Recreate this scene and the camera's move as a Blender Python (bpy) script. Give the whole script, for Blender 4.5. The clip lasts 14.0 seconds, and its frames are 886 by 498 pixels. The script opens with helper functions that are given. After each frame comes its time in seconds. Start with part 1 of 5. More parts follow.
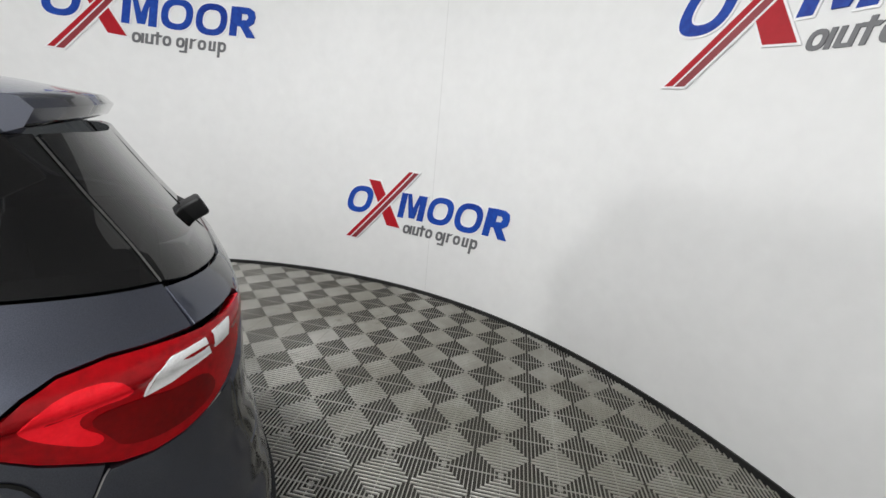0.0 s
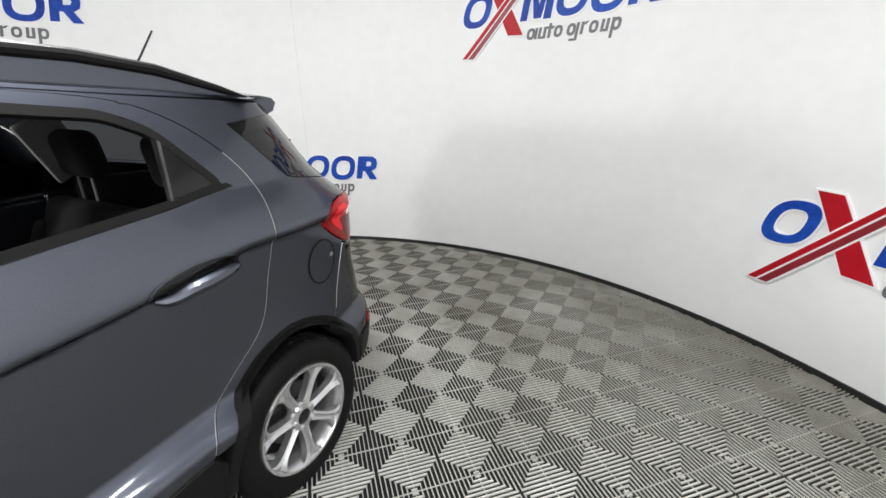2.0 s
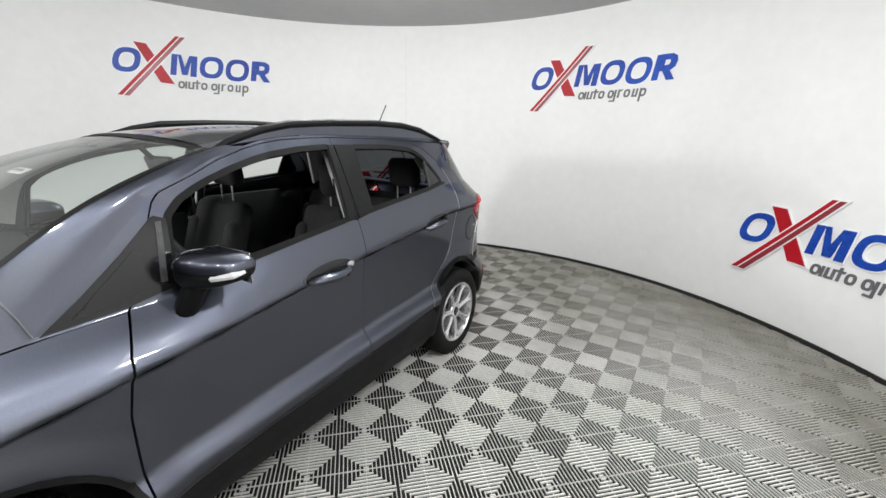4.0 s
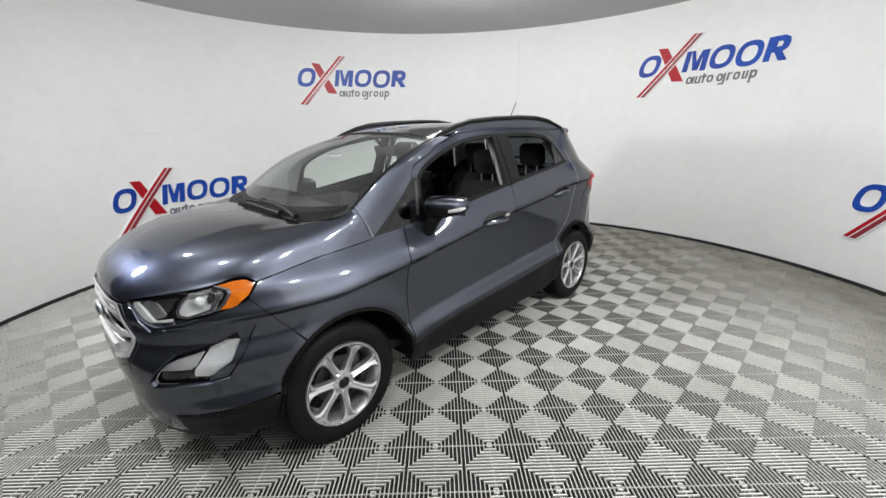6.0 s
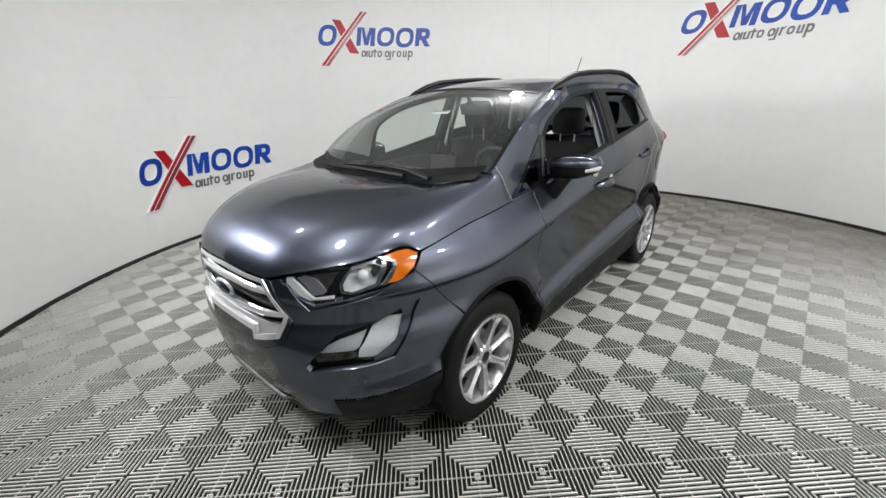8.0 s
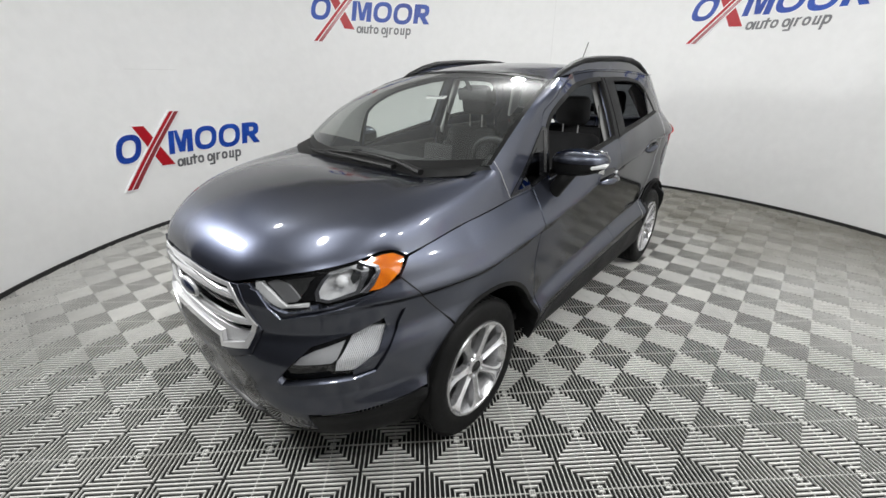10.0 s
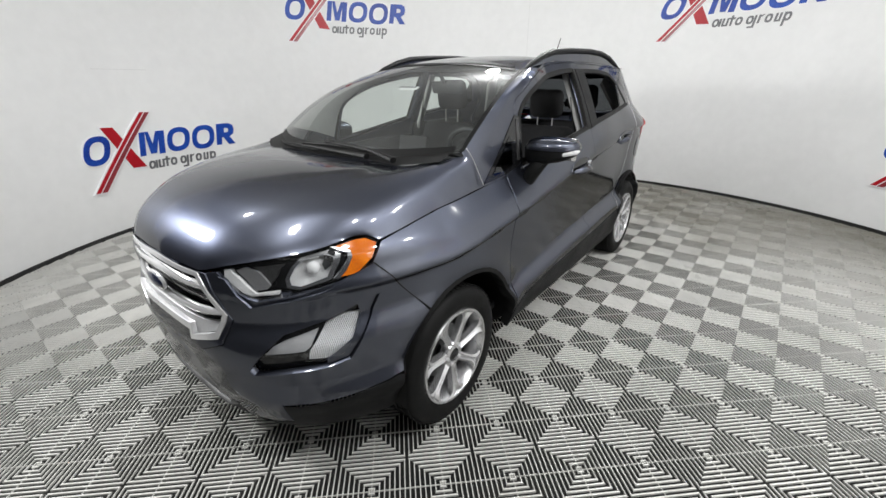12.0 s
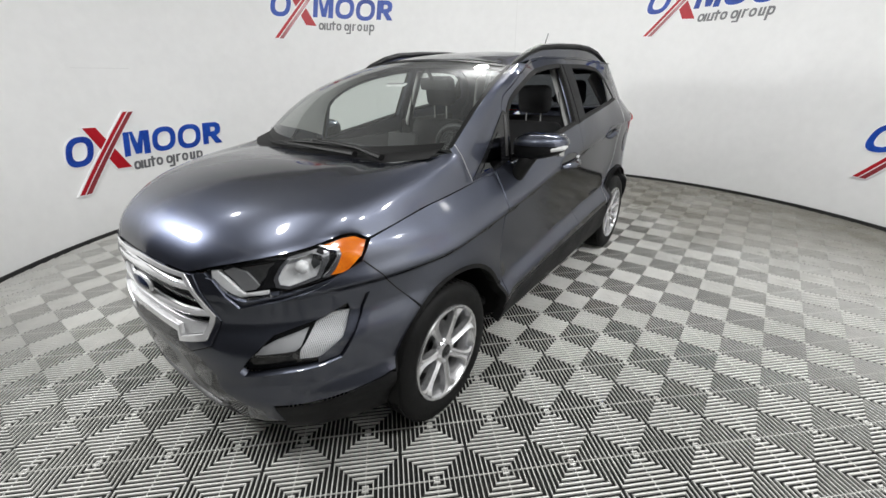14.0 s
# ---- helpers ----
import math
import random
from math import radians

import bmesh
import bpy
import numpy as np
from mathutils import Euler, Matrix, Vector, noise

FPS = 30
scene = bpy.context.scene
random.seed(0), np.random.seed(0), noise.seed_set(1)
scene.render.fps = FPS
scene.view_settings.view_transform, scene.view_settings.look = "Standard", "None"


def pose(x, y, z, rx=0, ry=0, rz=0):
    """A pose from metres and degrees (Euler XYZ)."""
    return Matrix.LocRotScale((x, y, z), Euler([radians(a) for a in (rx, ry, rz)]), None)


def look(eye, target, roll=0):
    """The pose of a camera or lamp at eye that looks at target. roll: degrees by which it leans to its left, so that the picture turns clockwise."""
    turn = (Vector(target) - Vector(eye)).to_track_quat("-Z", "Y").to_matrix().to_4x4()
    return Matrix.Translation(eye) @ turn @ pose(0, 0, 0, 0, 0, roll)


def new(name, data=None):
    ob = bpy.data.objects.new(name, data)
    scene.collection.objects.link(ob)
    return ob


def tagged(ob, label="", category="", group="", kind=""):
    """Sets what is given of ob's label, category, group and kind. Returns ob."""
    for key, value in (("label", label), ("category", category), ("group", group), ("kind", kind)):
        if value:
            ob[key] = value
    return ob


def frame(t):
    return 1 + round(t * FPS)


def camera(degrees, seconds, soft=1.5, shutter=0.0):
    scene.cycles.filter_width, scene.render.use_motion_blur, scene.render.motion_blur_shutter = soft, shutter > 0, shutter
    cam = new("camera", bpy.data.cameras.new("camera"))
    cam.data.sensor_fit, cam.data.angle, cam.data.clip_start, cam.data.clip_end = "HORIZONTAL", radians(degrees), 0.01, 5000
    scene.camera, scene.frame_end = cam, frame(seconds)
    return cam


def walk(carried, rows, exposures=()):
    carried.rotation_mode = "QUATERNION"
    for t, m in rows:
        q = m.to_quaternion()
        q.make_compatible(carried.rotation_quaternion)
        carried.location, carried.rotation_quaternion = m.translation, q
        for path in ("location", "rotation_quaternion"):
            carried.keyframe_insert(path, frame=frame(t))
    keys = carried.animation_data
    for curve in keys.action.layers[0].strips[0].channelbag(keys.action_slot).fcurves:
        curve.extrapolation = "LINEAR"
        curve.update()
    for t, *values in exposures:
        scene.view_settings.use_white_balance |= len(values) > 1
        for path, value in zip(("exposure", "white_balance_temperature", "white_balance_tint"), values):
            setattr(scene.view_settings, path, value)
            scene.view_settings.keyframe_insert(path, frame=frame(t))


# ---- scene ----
cam = camera(94.8, 14.0)
METRES, EYE, TILT, LEAN, TURN = 5.3263, 1.5712, 0.0, 0.0, 144.06
ROWS = [
    (0.0, 0.0, 0.0, 0.0, 1.44, -15.81, -5.11),
    (0.5, -0.038, -0.0613, -0.0072, -9.75, -17.78, -3.12),
    (1.0, -0.0804, -0.1132, -0.0069, -17.62, -19.82, -2.83),
    (1.5, -0.133, -0.1591, -0.0067, -24.22, -20.82, -1.56),
    (2.0, -0.1708, -0.2196, -0.007, -26.78, -19.35, 0.25),
    (2.5, -0.2137, -0.2757, -0.0008, -26.8, -17.99, 0.92),
    (3.0, -0.2771, -0.3224, 0.0015, -24.95, -16.94, -0.15),
    (5.5, -0.458, -0.5651, 0.0081, -14.51, -15.21, 0.54),
    (6.0, -0.4881, -0.5861, 0.0042, -9.54, -16.44, 1.37),
    (6.5, -0.5506, -0.5911, -0.0028, -7.99, -16.95, 1.25),
    (7.0, -0.5995, -0.5782, -0.0033, -11.45, -18.7, 1.23),
    (7.5, -0.6231, -0.546, -0.007, -12.53, -19.99, 2.18),
    (10.0, -0.6217, -0.4954, -0.0044, -12.63, -22.87, 0.0),
    (10.5, -0.6194, -0.4982, -0.0077, -13.71, -22.68, 0.15),
    (11.0, -0.6194, -0.4998, -0.0114, -14.39, -22.67, 0.17),
    (11.5, -0.6173, -0.502, -0.0155, -14.84, -22.47, 0.34),
    (12.0, -0.6153, -0.5021, -0.0165, -15.21, -22.41, 0.51),
    (12.5, -0.6142, -0.5011, -0.0168, -15.55, -22.44, 0.66),
    (13.0, -0.6141, -0.5019, -0.0165, -15.89, -22.59, 0.77),
    (13.5, -0.6144, -0.5021, -0.0167, -16.26, -22.75, 0.86),
    (14.0, -0.6137, -0.5025, -0.0166, -16.6, -22.86, 0.93),
]
walk(cam, [(t, pose(-1.4754, 1.3515, EYE, TILT, LEAN, TURN) @ pose(METRES * x, METRES * y, METRES * z, 90 + pitch, roll, yaw)) for t, x, y, z, yaw, pitch, roll in ROWS],
     [(0.0, -0.07), (1.5, 0.03), (3.0, 0.06), (5.5, -0.03), (6.5, -0.12), (10.0, -0.06), (14.0, -0.05)])

from mathutils import geometry

# ---- light ----
ROOM_R = 4.045      # radius of the round studio
ROOM_H = 3.10       # height of the ceiling

world = bpy.data.worlds.new("studio_world")
world.use_nodes = True
world.node_tree.nodes["Background"].inputs[0].default_value = (0.05, 0.05, 0.052, 1)
world.node_tree.nodes["Background"].inputs[1].default_value = 0.3
scene.world = world


def ceiling_lamp(angle, radius, watts, size=0.17):
    lamp = bpy.data.lights.new("ceiling_spot", "AREA")
    lamp.shape, lamp.size, lamp.energy, lamp.color = "DISK", size, watts, (0.975, 0.985, 0.978)
    ob = new("ceiling_spot", lamp)
    a = radians(angle)
    ob.matrix_world = pose(radius * math.cos(a), radius * math.sin(a), ROOM_H - 0.06)
    return ob


for angle, radius, watts in ((10, 2.9, 22.0), (42, 2.9, 24.0), (65, 3.2, 36.0), (85, 3.2, 42.0), (112, 2.6, 12.0), (330, 2.9, 17.0)):
    ceiling_lamp(angle, radius, watts)

# three unseen point lamps, added over the roof to brighten the walls all round
for x, y, watts in ((-0.95, 0.68, 49.0), (-1.05, 0.05, 42.0), (-1.05, -0.75, 70.0)):
    bulb = bpy.data.lights.new("wall_fill_lamp", "POINT")
    bulb.shadow_soft_size, bulb.energy, bulb.color = 0.09, watts, (0.975, 0.985, 0.978)
    new("wall_fill_lamp", bulb).matrix_world = pose(x, y, ROOM_H - 0.30)

# a soft lamp on the front right side, whose shadow of the car falls on the wall behind its tail
side = bpy.data.lights.new("side_softbox", "AREA")
side.shape, side.size, side.energy, side.color = "DISK", 0.46, 86.0, (0.985, 0.99, 0.985)
new("side_softbox", side).matrix_world = look((3.15, -1.55, 1.98), (-2.5, 0.6, 1.2))


# ---- materials ----
def material(name, color=(0.5, 0.5, 0.5), rough=0.5, metal=0.0, coat=0.0, coat_rough=0.03, spec=0.5):
    m = bpy.data.materials.new(name)
    m.use_nodes = True
    b = m.node_tree.nodes["Principled BSDF"]
    b.inputs["Base Color"].default_value = (*color, 1)
    b.inputs["Roughness"].default_value = rough
    b.inputs["Metallic"].default_value = metal
    b.inputs["Specular IOR Level"].default_value = spec
    b.inputs["Coat Weight"].default_value = coat
    b.inputs["Coat Roughness"].default_value = coat_rough
    return m


def node(m, kind, **sets):
    n = m.node_tree.nodes.new(kind)
    for k, v in sets.items():
        n.inputs[k.replace("_", " ")].default_value = v
    return n


def wire(m, a, ao, b, bi):
    m.node_tree.links.new(a.outputs[ao], b.inputs[bi])


def mottle(m, low, high, scale=3.0, detail=6.0, spread=(0.35, 0.65), rough=None, bump=0.0, bump_scale=60.0, world_space=False):
    """Two-scale colour variation, with roughness variation and a fine bump."""
    b = m.node_tree.nodes["Principled BSDF"]
    tc = node(m, "ShaderNodeTexCoord")
    src = "Object"
    if world_space:
        geo = node(m, "ShaderNodeNewGeometry")
        tc, src = geo, "Position"
    n1 = node(m, "ShaderNodeTexNoise", Scale=scale, Detail=detail, Roughness=0.6)
    n2 = node(m, "ShaderNodeTexNoise", Scale=scale * 14, Detail=3.0)
    wire(m, tc, src, n1, "Vector")
    wire(m, tc, src, n2, "Vector")
    mx = node(m, "ShaderNodeMath")
    mx.operation = "MULTIPLY_ADD"
    wire(m, n2, "Fac", mx, 0)
    mx.inputs[1].default_value = 0.35
    sub = node(m, "ShaderNodeMath")
    sub.operation = "MULTIPLY_ADD"
    wire(m, n1, "Fac", sub, 0)
    sub.inputs[1].default_value, sub.inputs[2].default_value = 0.65, 0.0
    wire(m, sub, 0, mx, 2)
    ramp = node(m, "ShaderNodeValToRGB")
    ramp.color_ramp.elements[0].position, ramp.color_ramp.elements[1].position = spread
    ramp.color_ramp.elements[0].color, ramp.color_ramp.elements[1].color = (*low, 1), (*high, 1)
    wire(m, mx, 0, ramp, 0)
    wire(m, ramp, "Color", b, "Base Color")
    if rough:
        mr = node(m, "ShaderNodeMapRange")
        mr.inputs[1].default_value, mr.inputs[2].default_value = spread
        mr.inputs[3].default_value, mr.inputs[4].default_value = rough
        wire(m, mx, 0, mr, 0)
        wire(m, mr, 0, b, "Roughness")
    if bump:
        nb = node(m, "ShaderNodeTexNoise", Scale=bump_scale, Detail=4.0)
        wire(m, tc, src, nb, "Vector")
        bp = node(m, "ShaderNodeBump", Strength=bump, Distance=0.002)
        wire(m, nb, "Fac", bp, "Height")
        wire(m, bp, "Normal", b, "Normal")
    return m


def thin_glass(name, tint, rough=0.0, veil=0.0):
    m = bpy.data.materials.new(name)
    m.use_nodes = True
    t = m.node_tree
    t.nodes.clear()
    out = t.nodes.new("ShaderNodeOutputMaterial")
    tr = t.nodes.new("ShaderNodeBsdfTransparent")
    tr.inputs[0].default_value = (*tint, 1)
    gl = t.nodes.new("ShaderNodeBsdfGlossy")
    gl.inputs["Roughness"].default_value = rough
    lw = t.nodes.new("ShaderNodeLayerWeight")
    lw.inputs[0].default_value = 0.5
    p5 = t.nodes.new("ShaderNodeMath")
    p5.operation, p5.inputs[1].default_value = "POWER", 4.0
    t.links.new(lw.outputs["Facing"], p5.inputs[0])
    fr = t.nodes.new("ShaderNodeMath")
    fr.operation, fr.inputs[1].default_value, fr.inputs[2].default_value = "MULTIPLY_ADD", 0.9, 0.06
    t.links.new(p5.outputs[0], fr.inputs[0])
    mix = t.nodes.new("ShaderNodeMixShader")
    t.links.new(fr.outputs[0], mix.inputs[0])
    t.links.new(tr.outputs[0], mix.inputs[1])
    t.links.new(gl.outputs[0], mix.inputs[2])
    # pale diffuse haze mixed into the glass, standing in for the reflected ceiling
    df = t.nodes.new("ShaderNodeBsdfDiffuse")
    df.inputs[0].default_value = (0.55, 0.57, 0.55, 1)
    film = t.nodes.new("ShaderNodeMixShader")
    film.inputs[0].default_value = veil
    t.links.new(mix.outputs[0], film.inputs[1])
    t.links.new(df.outputs[0], film.inputs[2])
    t.links.new(film.outputs[0], out.inputs[0])
    return m


M_WALL = mottle(material("wall_paint", rough=0.55), (0.76, 0.76, 0.755), (0.82, 0.82, 0.815), scale=0.7, rough=(0.45, 0.6), bump=0.03, bump_scale=25)
M_CEIL = mottle(material("ceiling_paint", rough=0.8), (0.42, 0.42, 0.42), (0.48, 0.48, 0.48), scale=0.8)
M_TRIM = mottle(material("black_rubber_trim", rough=0.5), (0.008, 0.008, 0.008), (0.02, 0.02, 0.02), scale=8)
M_BASE = mottle(material("dark_subfloor", rough=0.9), (0.003, 0.003, 0.003), (0.009, 0.0088, 0.008), scale=4, world_space=True)


def dirt_and_shade(m, color, most):
    """Brownish dirt with ragged edges, trodden in behind the car and along the wall; its dark colour also holds the
    shade behind the car.
    """
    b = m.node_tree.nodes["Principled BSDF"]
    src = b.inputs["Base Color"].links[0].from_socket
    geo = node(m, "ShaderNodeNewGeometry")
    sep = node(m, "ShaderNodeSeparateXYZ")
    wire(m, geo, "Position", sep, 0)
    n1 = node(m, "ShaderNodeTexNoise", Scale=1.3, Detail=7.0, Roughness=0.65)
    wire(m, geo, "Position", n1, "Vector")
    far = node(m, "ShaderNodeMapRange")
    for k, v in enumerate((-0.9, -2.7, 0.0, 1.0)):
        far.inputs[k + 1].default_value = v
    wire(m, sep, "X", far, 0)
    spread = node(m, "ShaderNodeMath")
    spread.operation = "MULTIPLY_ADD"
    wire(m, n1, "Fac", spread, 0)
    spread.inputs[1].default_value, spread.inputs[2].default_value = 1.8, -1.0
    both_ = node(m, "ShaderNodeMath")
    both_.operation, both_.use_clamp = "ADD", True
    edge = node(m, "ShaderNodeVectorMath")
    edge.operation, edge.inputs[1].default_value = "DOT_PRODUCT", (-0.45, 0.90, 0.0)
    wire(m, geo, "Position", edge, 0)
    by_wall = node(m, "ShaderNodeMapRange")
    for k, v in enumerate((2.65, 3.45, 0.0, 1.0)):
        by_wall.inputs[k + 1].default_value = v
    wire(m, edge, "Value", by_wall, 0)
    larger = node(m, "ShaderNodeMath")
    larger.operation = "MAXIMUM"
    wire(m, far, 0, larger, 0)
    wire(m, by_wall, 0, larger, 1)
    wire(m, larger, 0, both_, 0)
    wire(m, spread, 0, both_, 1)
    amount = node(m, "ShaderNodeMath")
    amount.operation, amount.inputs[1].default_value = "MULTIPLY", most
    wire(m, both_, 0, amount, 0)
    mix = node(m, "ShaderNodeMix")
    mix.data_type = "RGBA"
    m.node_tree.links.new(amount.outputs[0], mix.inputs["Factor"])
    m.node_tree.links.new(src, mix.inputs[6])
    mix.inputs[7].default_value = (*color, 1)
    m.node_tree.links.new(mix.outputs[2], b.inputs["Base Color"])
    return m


def rib_material():
    m = mottle(material("grey_ribbed_plastic", rough=0.5), (0.60, 0.595, 0.565), (0.77, 0.76, 0.725), scale=1.1, detail=8,
               spread=(0.3, 0.7), rough=(0.22, 0.42), bump=0.05, bump_scale=300, world_space=True)
    b = m.node_tree.nodes["Principled BSDF"]
    ramp = b.inputs["Base Color"].links[0].from_node
    info = node(m, "ShaderNodeObjectInfo")
    mr = node(m, "ShaderNodeMapRange")
    mr.inputs[3].default_value, mr.inputs[4].default_value = 0.9, 1.06
    wire(m, info, "Random", mr, 0)
    mul = node(m, "ShaderNodeVectorMath")
    mul.operation = "SCALE"
    wire(m, ramp, "Color", mul, 0)
    wire(m, mr, 0, mul, "Scale")
    wire(m, mul, 0, b, "Base Color")
    return m


# the dirt tint on ribs and subfloor also carries painted shade behind the car
M_RIB = dirt_and_shade(rib_material(), (0.175, 0.162, 0.124), 0.78)
dirt_and_shade(M_BASE, (0.060, 0.056, 0.045), 0.6)
M_RED = mottle(material("red_acrylic", rough=0.35, spec=0.2), (0.36, 0.005, 0.013), (0.44, 0.008, 0.018), scale=2)
M_DARKRED = mottle(material("dark_red_acrylic", rough=0.3), (0.20, 0.012, 0.02), (0.27, 0.016, 0.026), scale=2)
M_BLUE = mottle(material("blue_acrylic", rough=0.35, spec=0.2), (0.006, 0.028, 0.24), (0.014, 0.085, 0.46), scale=2)
M_GREY = mottle(material("grey_acrylic", rough=0.4), (0.10, 0.10, 0.108), (0.15, 0.15, 0.158), scale=3)
M_WHITE = mottle(material("white_acrylic", rough=0.35), (0.80, 0.80, 0.81), (0.86, 0.86, 0.87), scale=3)


def paint_material():
    m = material("smoke_grey_metallic_paint", (0.05, 0.055, 0.07), 0.385, 1.0, 1.0, 0.06)
    m.node_tree.nodes["Principled BSDF"].inputs["Specular Tint"].default_value = (0.12, 0.12, 0.13, 1)
    m.node_tree.nodes["Principled BSDF"].inputs["Coat IOR"].default_value = 1.5
    b = m.node_tree.nodes["Principled BSDF"]
    tc = node(m, "ShaderNodeTexCoord")
    n1 = node(m, "ShaderNodeTexNoise", Scale=900.0, Detail=2.0)
    n2 = node(m, "ShaderNodeTexNoise", Scale=2.5, Detail=4.0)
    wire(m, tc, "Object", n1, "Vector")
    wire(m, tc, "Object", n2, "Vector")
    ramp = node(m, "ShaderNodeValToRGB")
    ramp.color_ramp.elements[0].position, ramp.color_ramp.elements[1].position = 0.3, 0.75
    ramp.color_ramp.elements[0].color, ramp.color_ramp.elements[1].color = (0.068, 0.074, 0.097, 1), (0.108, 0.117, 0.152, 1)
    wire(m, n1, "Fac", ramp, 0)
    wire(m, ramp, "Color", b, "Base Color")
    mr = node(m, "ShaderNodeMapRange")
    mr.inputs[3].default_value, mr.inputs[4].default_value = 0.05, 0.10
    wire(m, n2, "Fac", mr, 0)
    wire(m, mr, 0, b, "Coat Roughness")
    return m


M_PAINT = paint_material()
M_PLASTIC = mottle(material("black_grained_plastic", rough=0.5, spec=0.22), (0.004, 0.004, 0.0045), (0.009, 0.009, 0.0095), scale=5, rough=(0.45, 0.62), bump=0.15, bump_scale=500)
M_GLOSS = material("gloss_black", (0.008, 0.008, 0.009), 0.12)
M_SEAL = material("black_rubber_seal", (0.006, 0.006, 0.006), 0.55, spec=0.2)
M_CHROME = material("chrome", (0.86, 0.86, 0.87), 0.14, 0.62)
M_SATIN = mottle(material("satin_silver", (0.6, 0.6, 0.61), 0.28, 0.9), (0.58, 0.58, 0.59), (0.68, 0.68, 0.69), scale=6)
M_ALLOY = mottle(material("silver_alloy", (0.62, 0.62, 0.63), 0.27, 0.85, 0.3), (0.66, 0.66, 0.67), (0.76, 0.76, 0.77), scale=8)
M_TYRE = mottle(material("tyre_rubber", rough=0.65, spec=0.18), (0.004, 0.004, 0.004), (0.010, 0.010, 0.010), scale=6, rough=(0.5, 0.75), bump=0.1, bump_scale=200)
M_BRAKE = mottle(material("brake_iron", (0.1, 0.1, 0.1), 0.5, 0.7), (0.06, 0.06, 0.06), (0.12, 0.12, 0.12), scale=10)
M_CLEAR = thin_glass("clear_glass", (0.86, 0.89, 0.87))
M_SCREEN = thin_glass("windscreen_glass", (0.90, 0.955, 0.925), 0.0, 0.035)
M_TINT = thin_glass("privacy_glass", (0.07, 0.075, 0.08))
M_LENS = thin_glass("lamp_lens", (0.93, 0.94, 0.95))
M_AMBER = mottle(material("amber_lens", (0.70, 0.15, 0.004), 0.10, 0.0, 0.6), (0.55, 0.085, 0.002), (0.95, 0.26, 0.006), scale=16)
M_REDLENS = mottle(material("red_lens", (0.45, 0.008, 0.012), 0.16, 0.0, 0.0, spec=0.22), (0.20, 0.001, 0.003), (0.40, 0.002, 0.006), scale=5)
M_REDBRIGHT = mottle(material("bright_red_lens", (0.8, 0.01, 0.02), 0.14, 0.0, 0.0, spec=0.25), (0.72, 0.004, 0.012), (0.92, 0.012, 0.025), scale=9)
M_REDDARK = mottle(material("dark_red_lens", (0.2, 0.002, 0.004), 0.14, 0.0, 0.0, spec=0.22), (0.09, 0.0007, 0.0015), (0.17, 0.0008, 0.002), scale=7)
M_WHITELENS = mottle(material("white_lens", (0.6, 0.6, 0.6), 0.15, 0.0, 0.6), (0.66, 0.66, 0.66), (0.86, 0.86, 0.86), scale=20)
def ribbed_reflector():
    m = material("ribbed_reflector", (0.93, 0.93, 0.94), 0.12, 0.25)
    b = m.node_tree.nodes["Principled BSDF"]
    tc = node(m, "ShaderNodeTexCoord")
    wv = node(m, "ShaderNodeTexWave", Scale=55.0, Distortion=1.5)
    wire(m, tc, "Object", wv, "Vector")
    bp = node(m, "ShaderNodeBump", Strength=0.9, Distance=0.004)
    wire(m, wv, "Fac", bp, "Height")
    wire(m, bp, "Normal", b, "Normal")
    return m


M_RIBBED = ribbed_reflector()
M_REFLECT = mottle(material("lamp_reflector", (0.8, 0.8, 0.82), 0.16, 1.0), (0.7, 0.7, 0.72), (0.88, 0.88, 0.9), scale=12)
M_FABRIC = mottle(material("black_seat_fabric", rough=0.9), (0.004, 0.004, 0.0045), (0.011, 0.011, 0.012), scale=9, bump=0.3, bump_scale=400)
M_DASH = mottle(material("dark_dash_plastic", rough=0.6), (0.010, 0.011, 0.0115), (0.018, 0.019, 0.020), scale=6, bump=0.15, bump_scale=300)
M_LINER = mottle(material("grey_headliner", rough=0.9), (0.34, 0.34, 0.33), (0.42, 0.42, 0.41), scale=6)
M_PALE = mottle(material("pale_satin_metal", (0.6, 0.6, 0.61), 0.3, 0.35), (0.46, 0.46, 0.47), (0.58, 0.58, 0.59), scale=10)
M_SATIN_DARK = mottle(material("dull_grey_reflector", (0.3, 0.3, 0.31), 0.3, 0.6), (0.30, 0.30, 0.305), (0.42, 0.42, 0.425), scale=14)
M_CLEAR_DARK = material("dark_projector_glass", (0.02, 0.02, 0.022), 0.05, 0.0, 1.0)
M_OVAL = material("blue_emblem_enamel", (0.008, 0.014, 0.04), 0.25, 0.2, 0.4)
M_PAPER = mottle(material("white_paper", rough=0.8), (0.7, 0.7, 0.7), (0.78, 0.78, 0.78), scale=20)
M_INK = material("dark_ink", (0.05, 0.05, 0.055), 0.7)
M_MIRROR = material("mirror_glass", (0.85, 0.86, 0.87), 0.02, 1.0)


# ---- mesh helpers ----
tessellate_polygon = geometry.tessellate_polygon


def mesh_from(name, verts, faces, mat, normals=None, smooth=True):
    me = bpy.data.meshes.new(name)
    me.from_pydata([tuple(v) for v in verts], [], faces)
    me.materials.append(mat)
    if smooth:
        me.shade_smooth()
    if normals:
        me.normals_split_custom_set_from_vertices([tuple(n) for n in normals])
    return me


def part(name, bm, mat, parent, label="", smooth=True, angle=35):
    me = bpy.data.meshes.new(name)
    bmesh.ops.recalc_face_normals(bm, faces=bm.faces[:])
    bm.to_mesh(me)
    bm.free()
    me.materials.append(mat)
    if smooth:
        me.shade_smooth()
        me.set_sharp_from_angle(angle=radians(angle))
    ob = new(name, me)
    ob.parent = parent
    return tagged(ob, label)


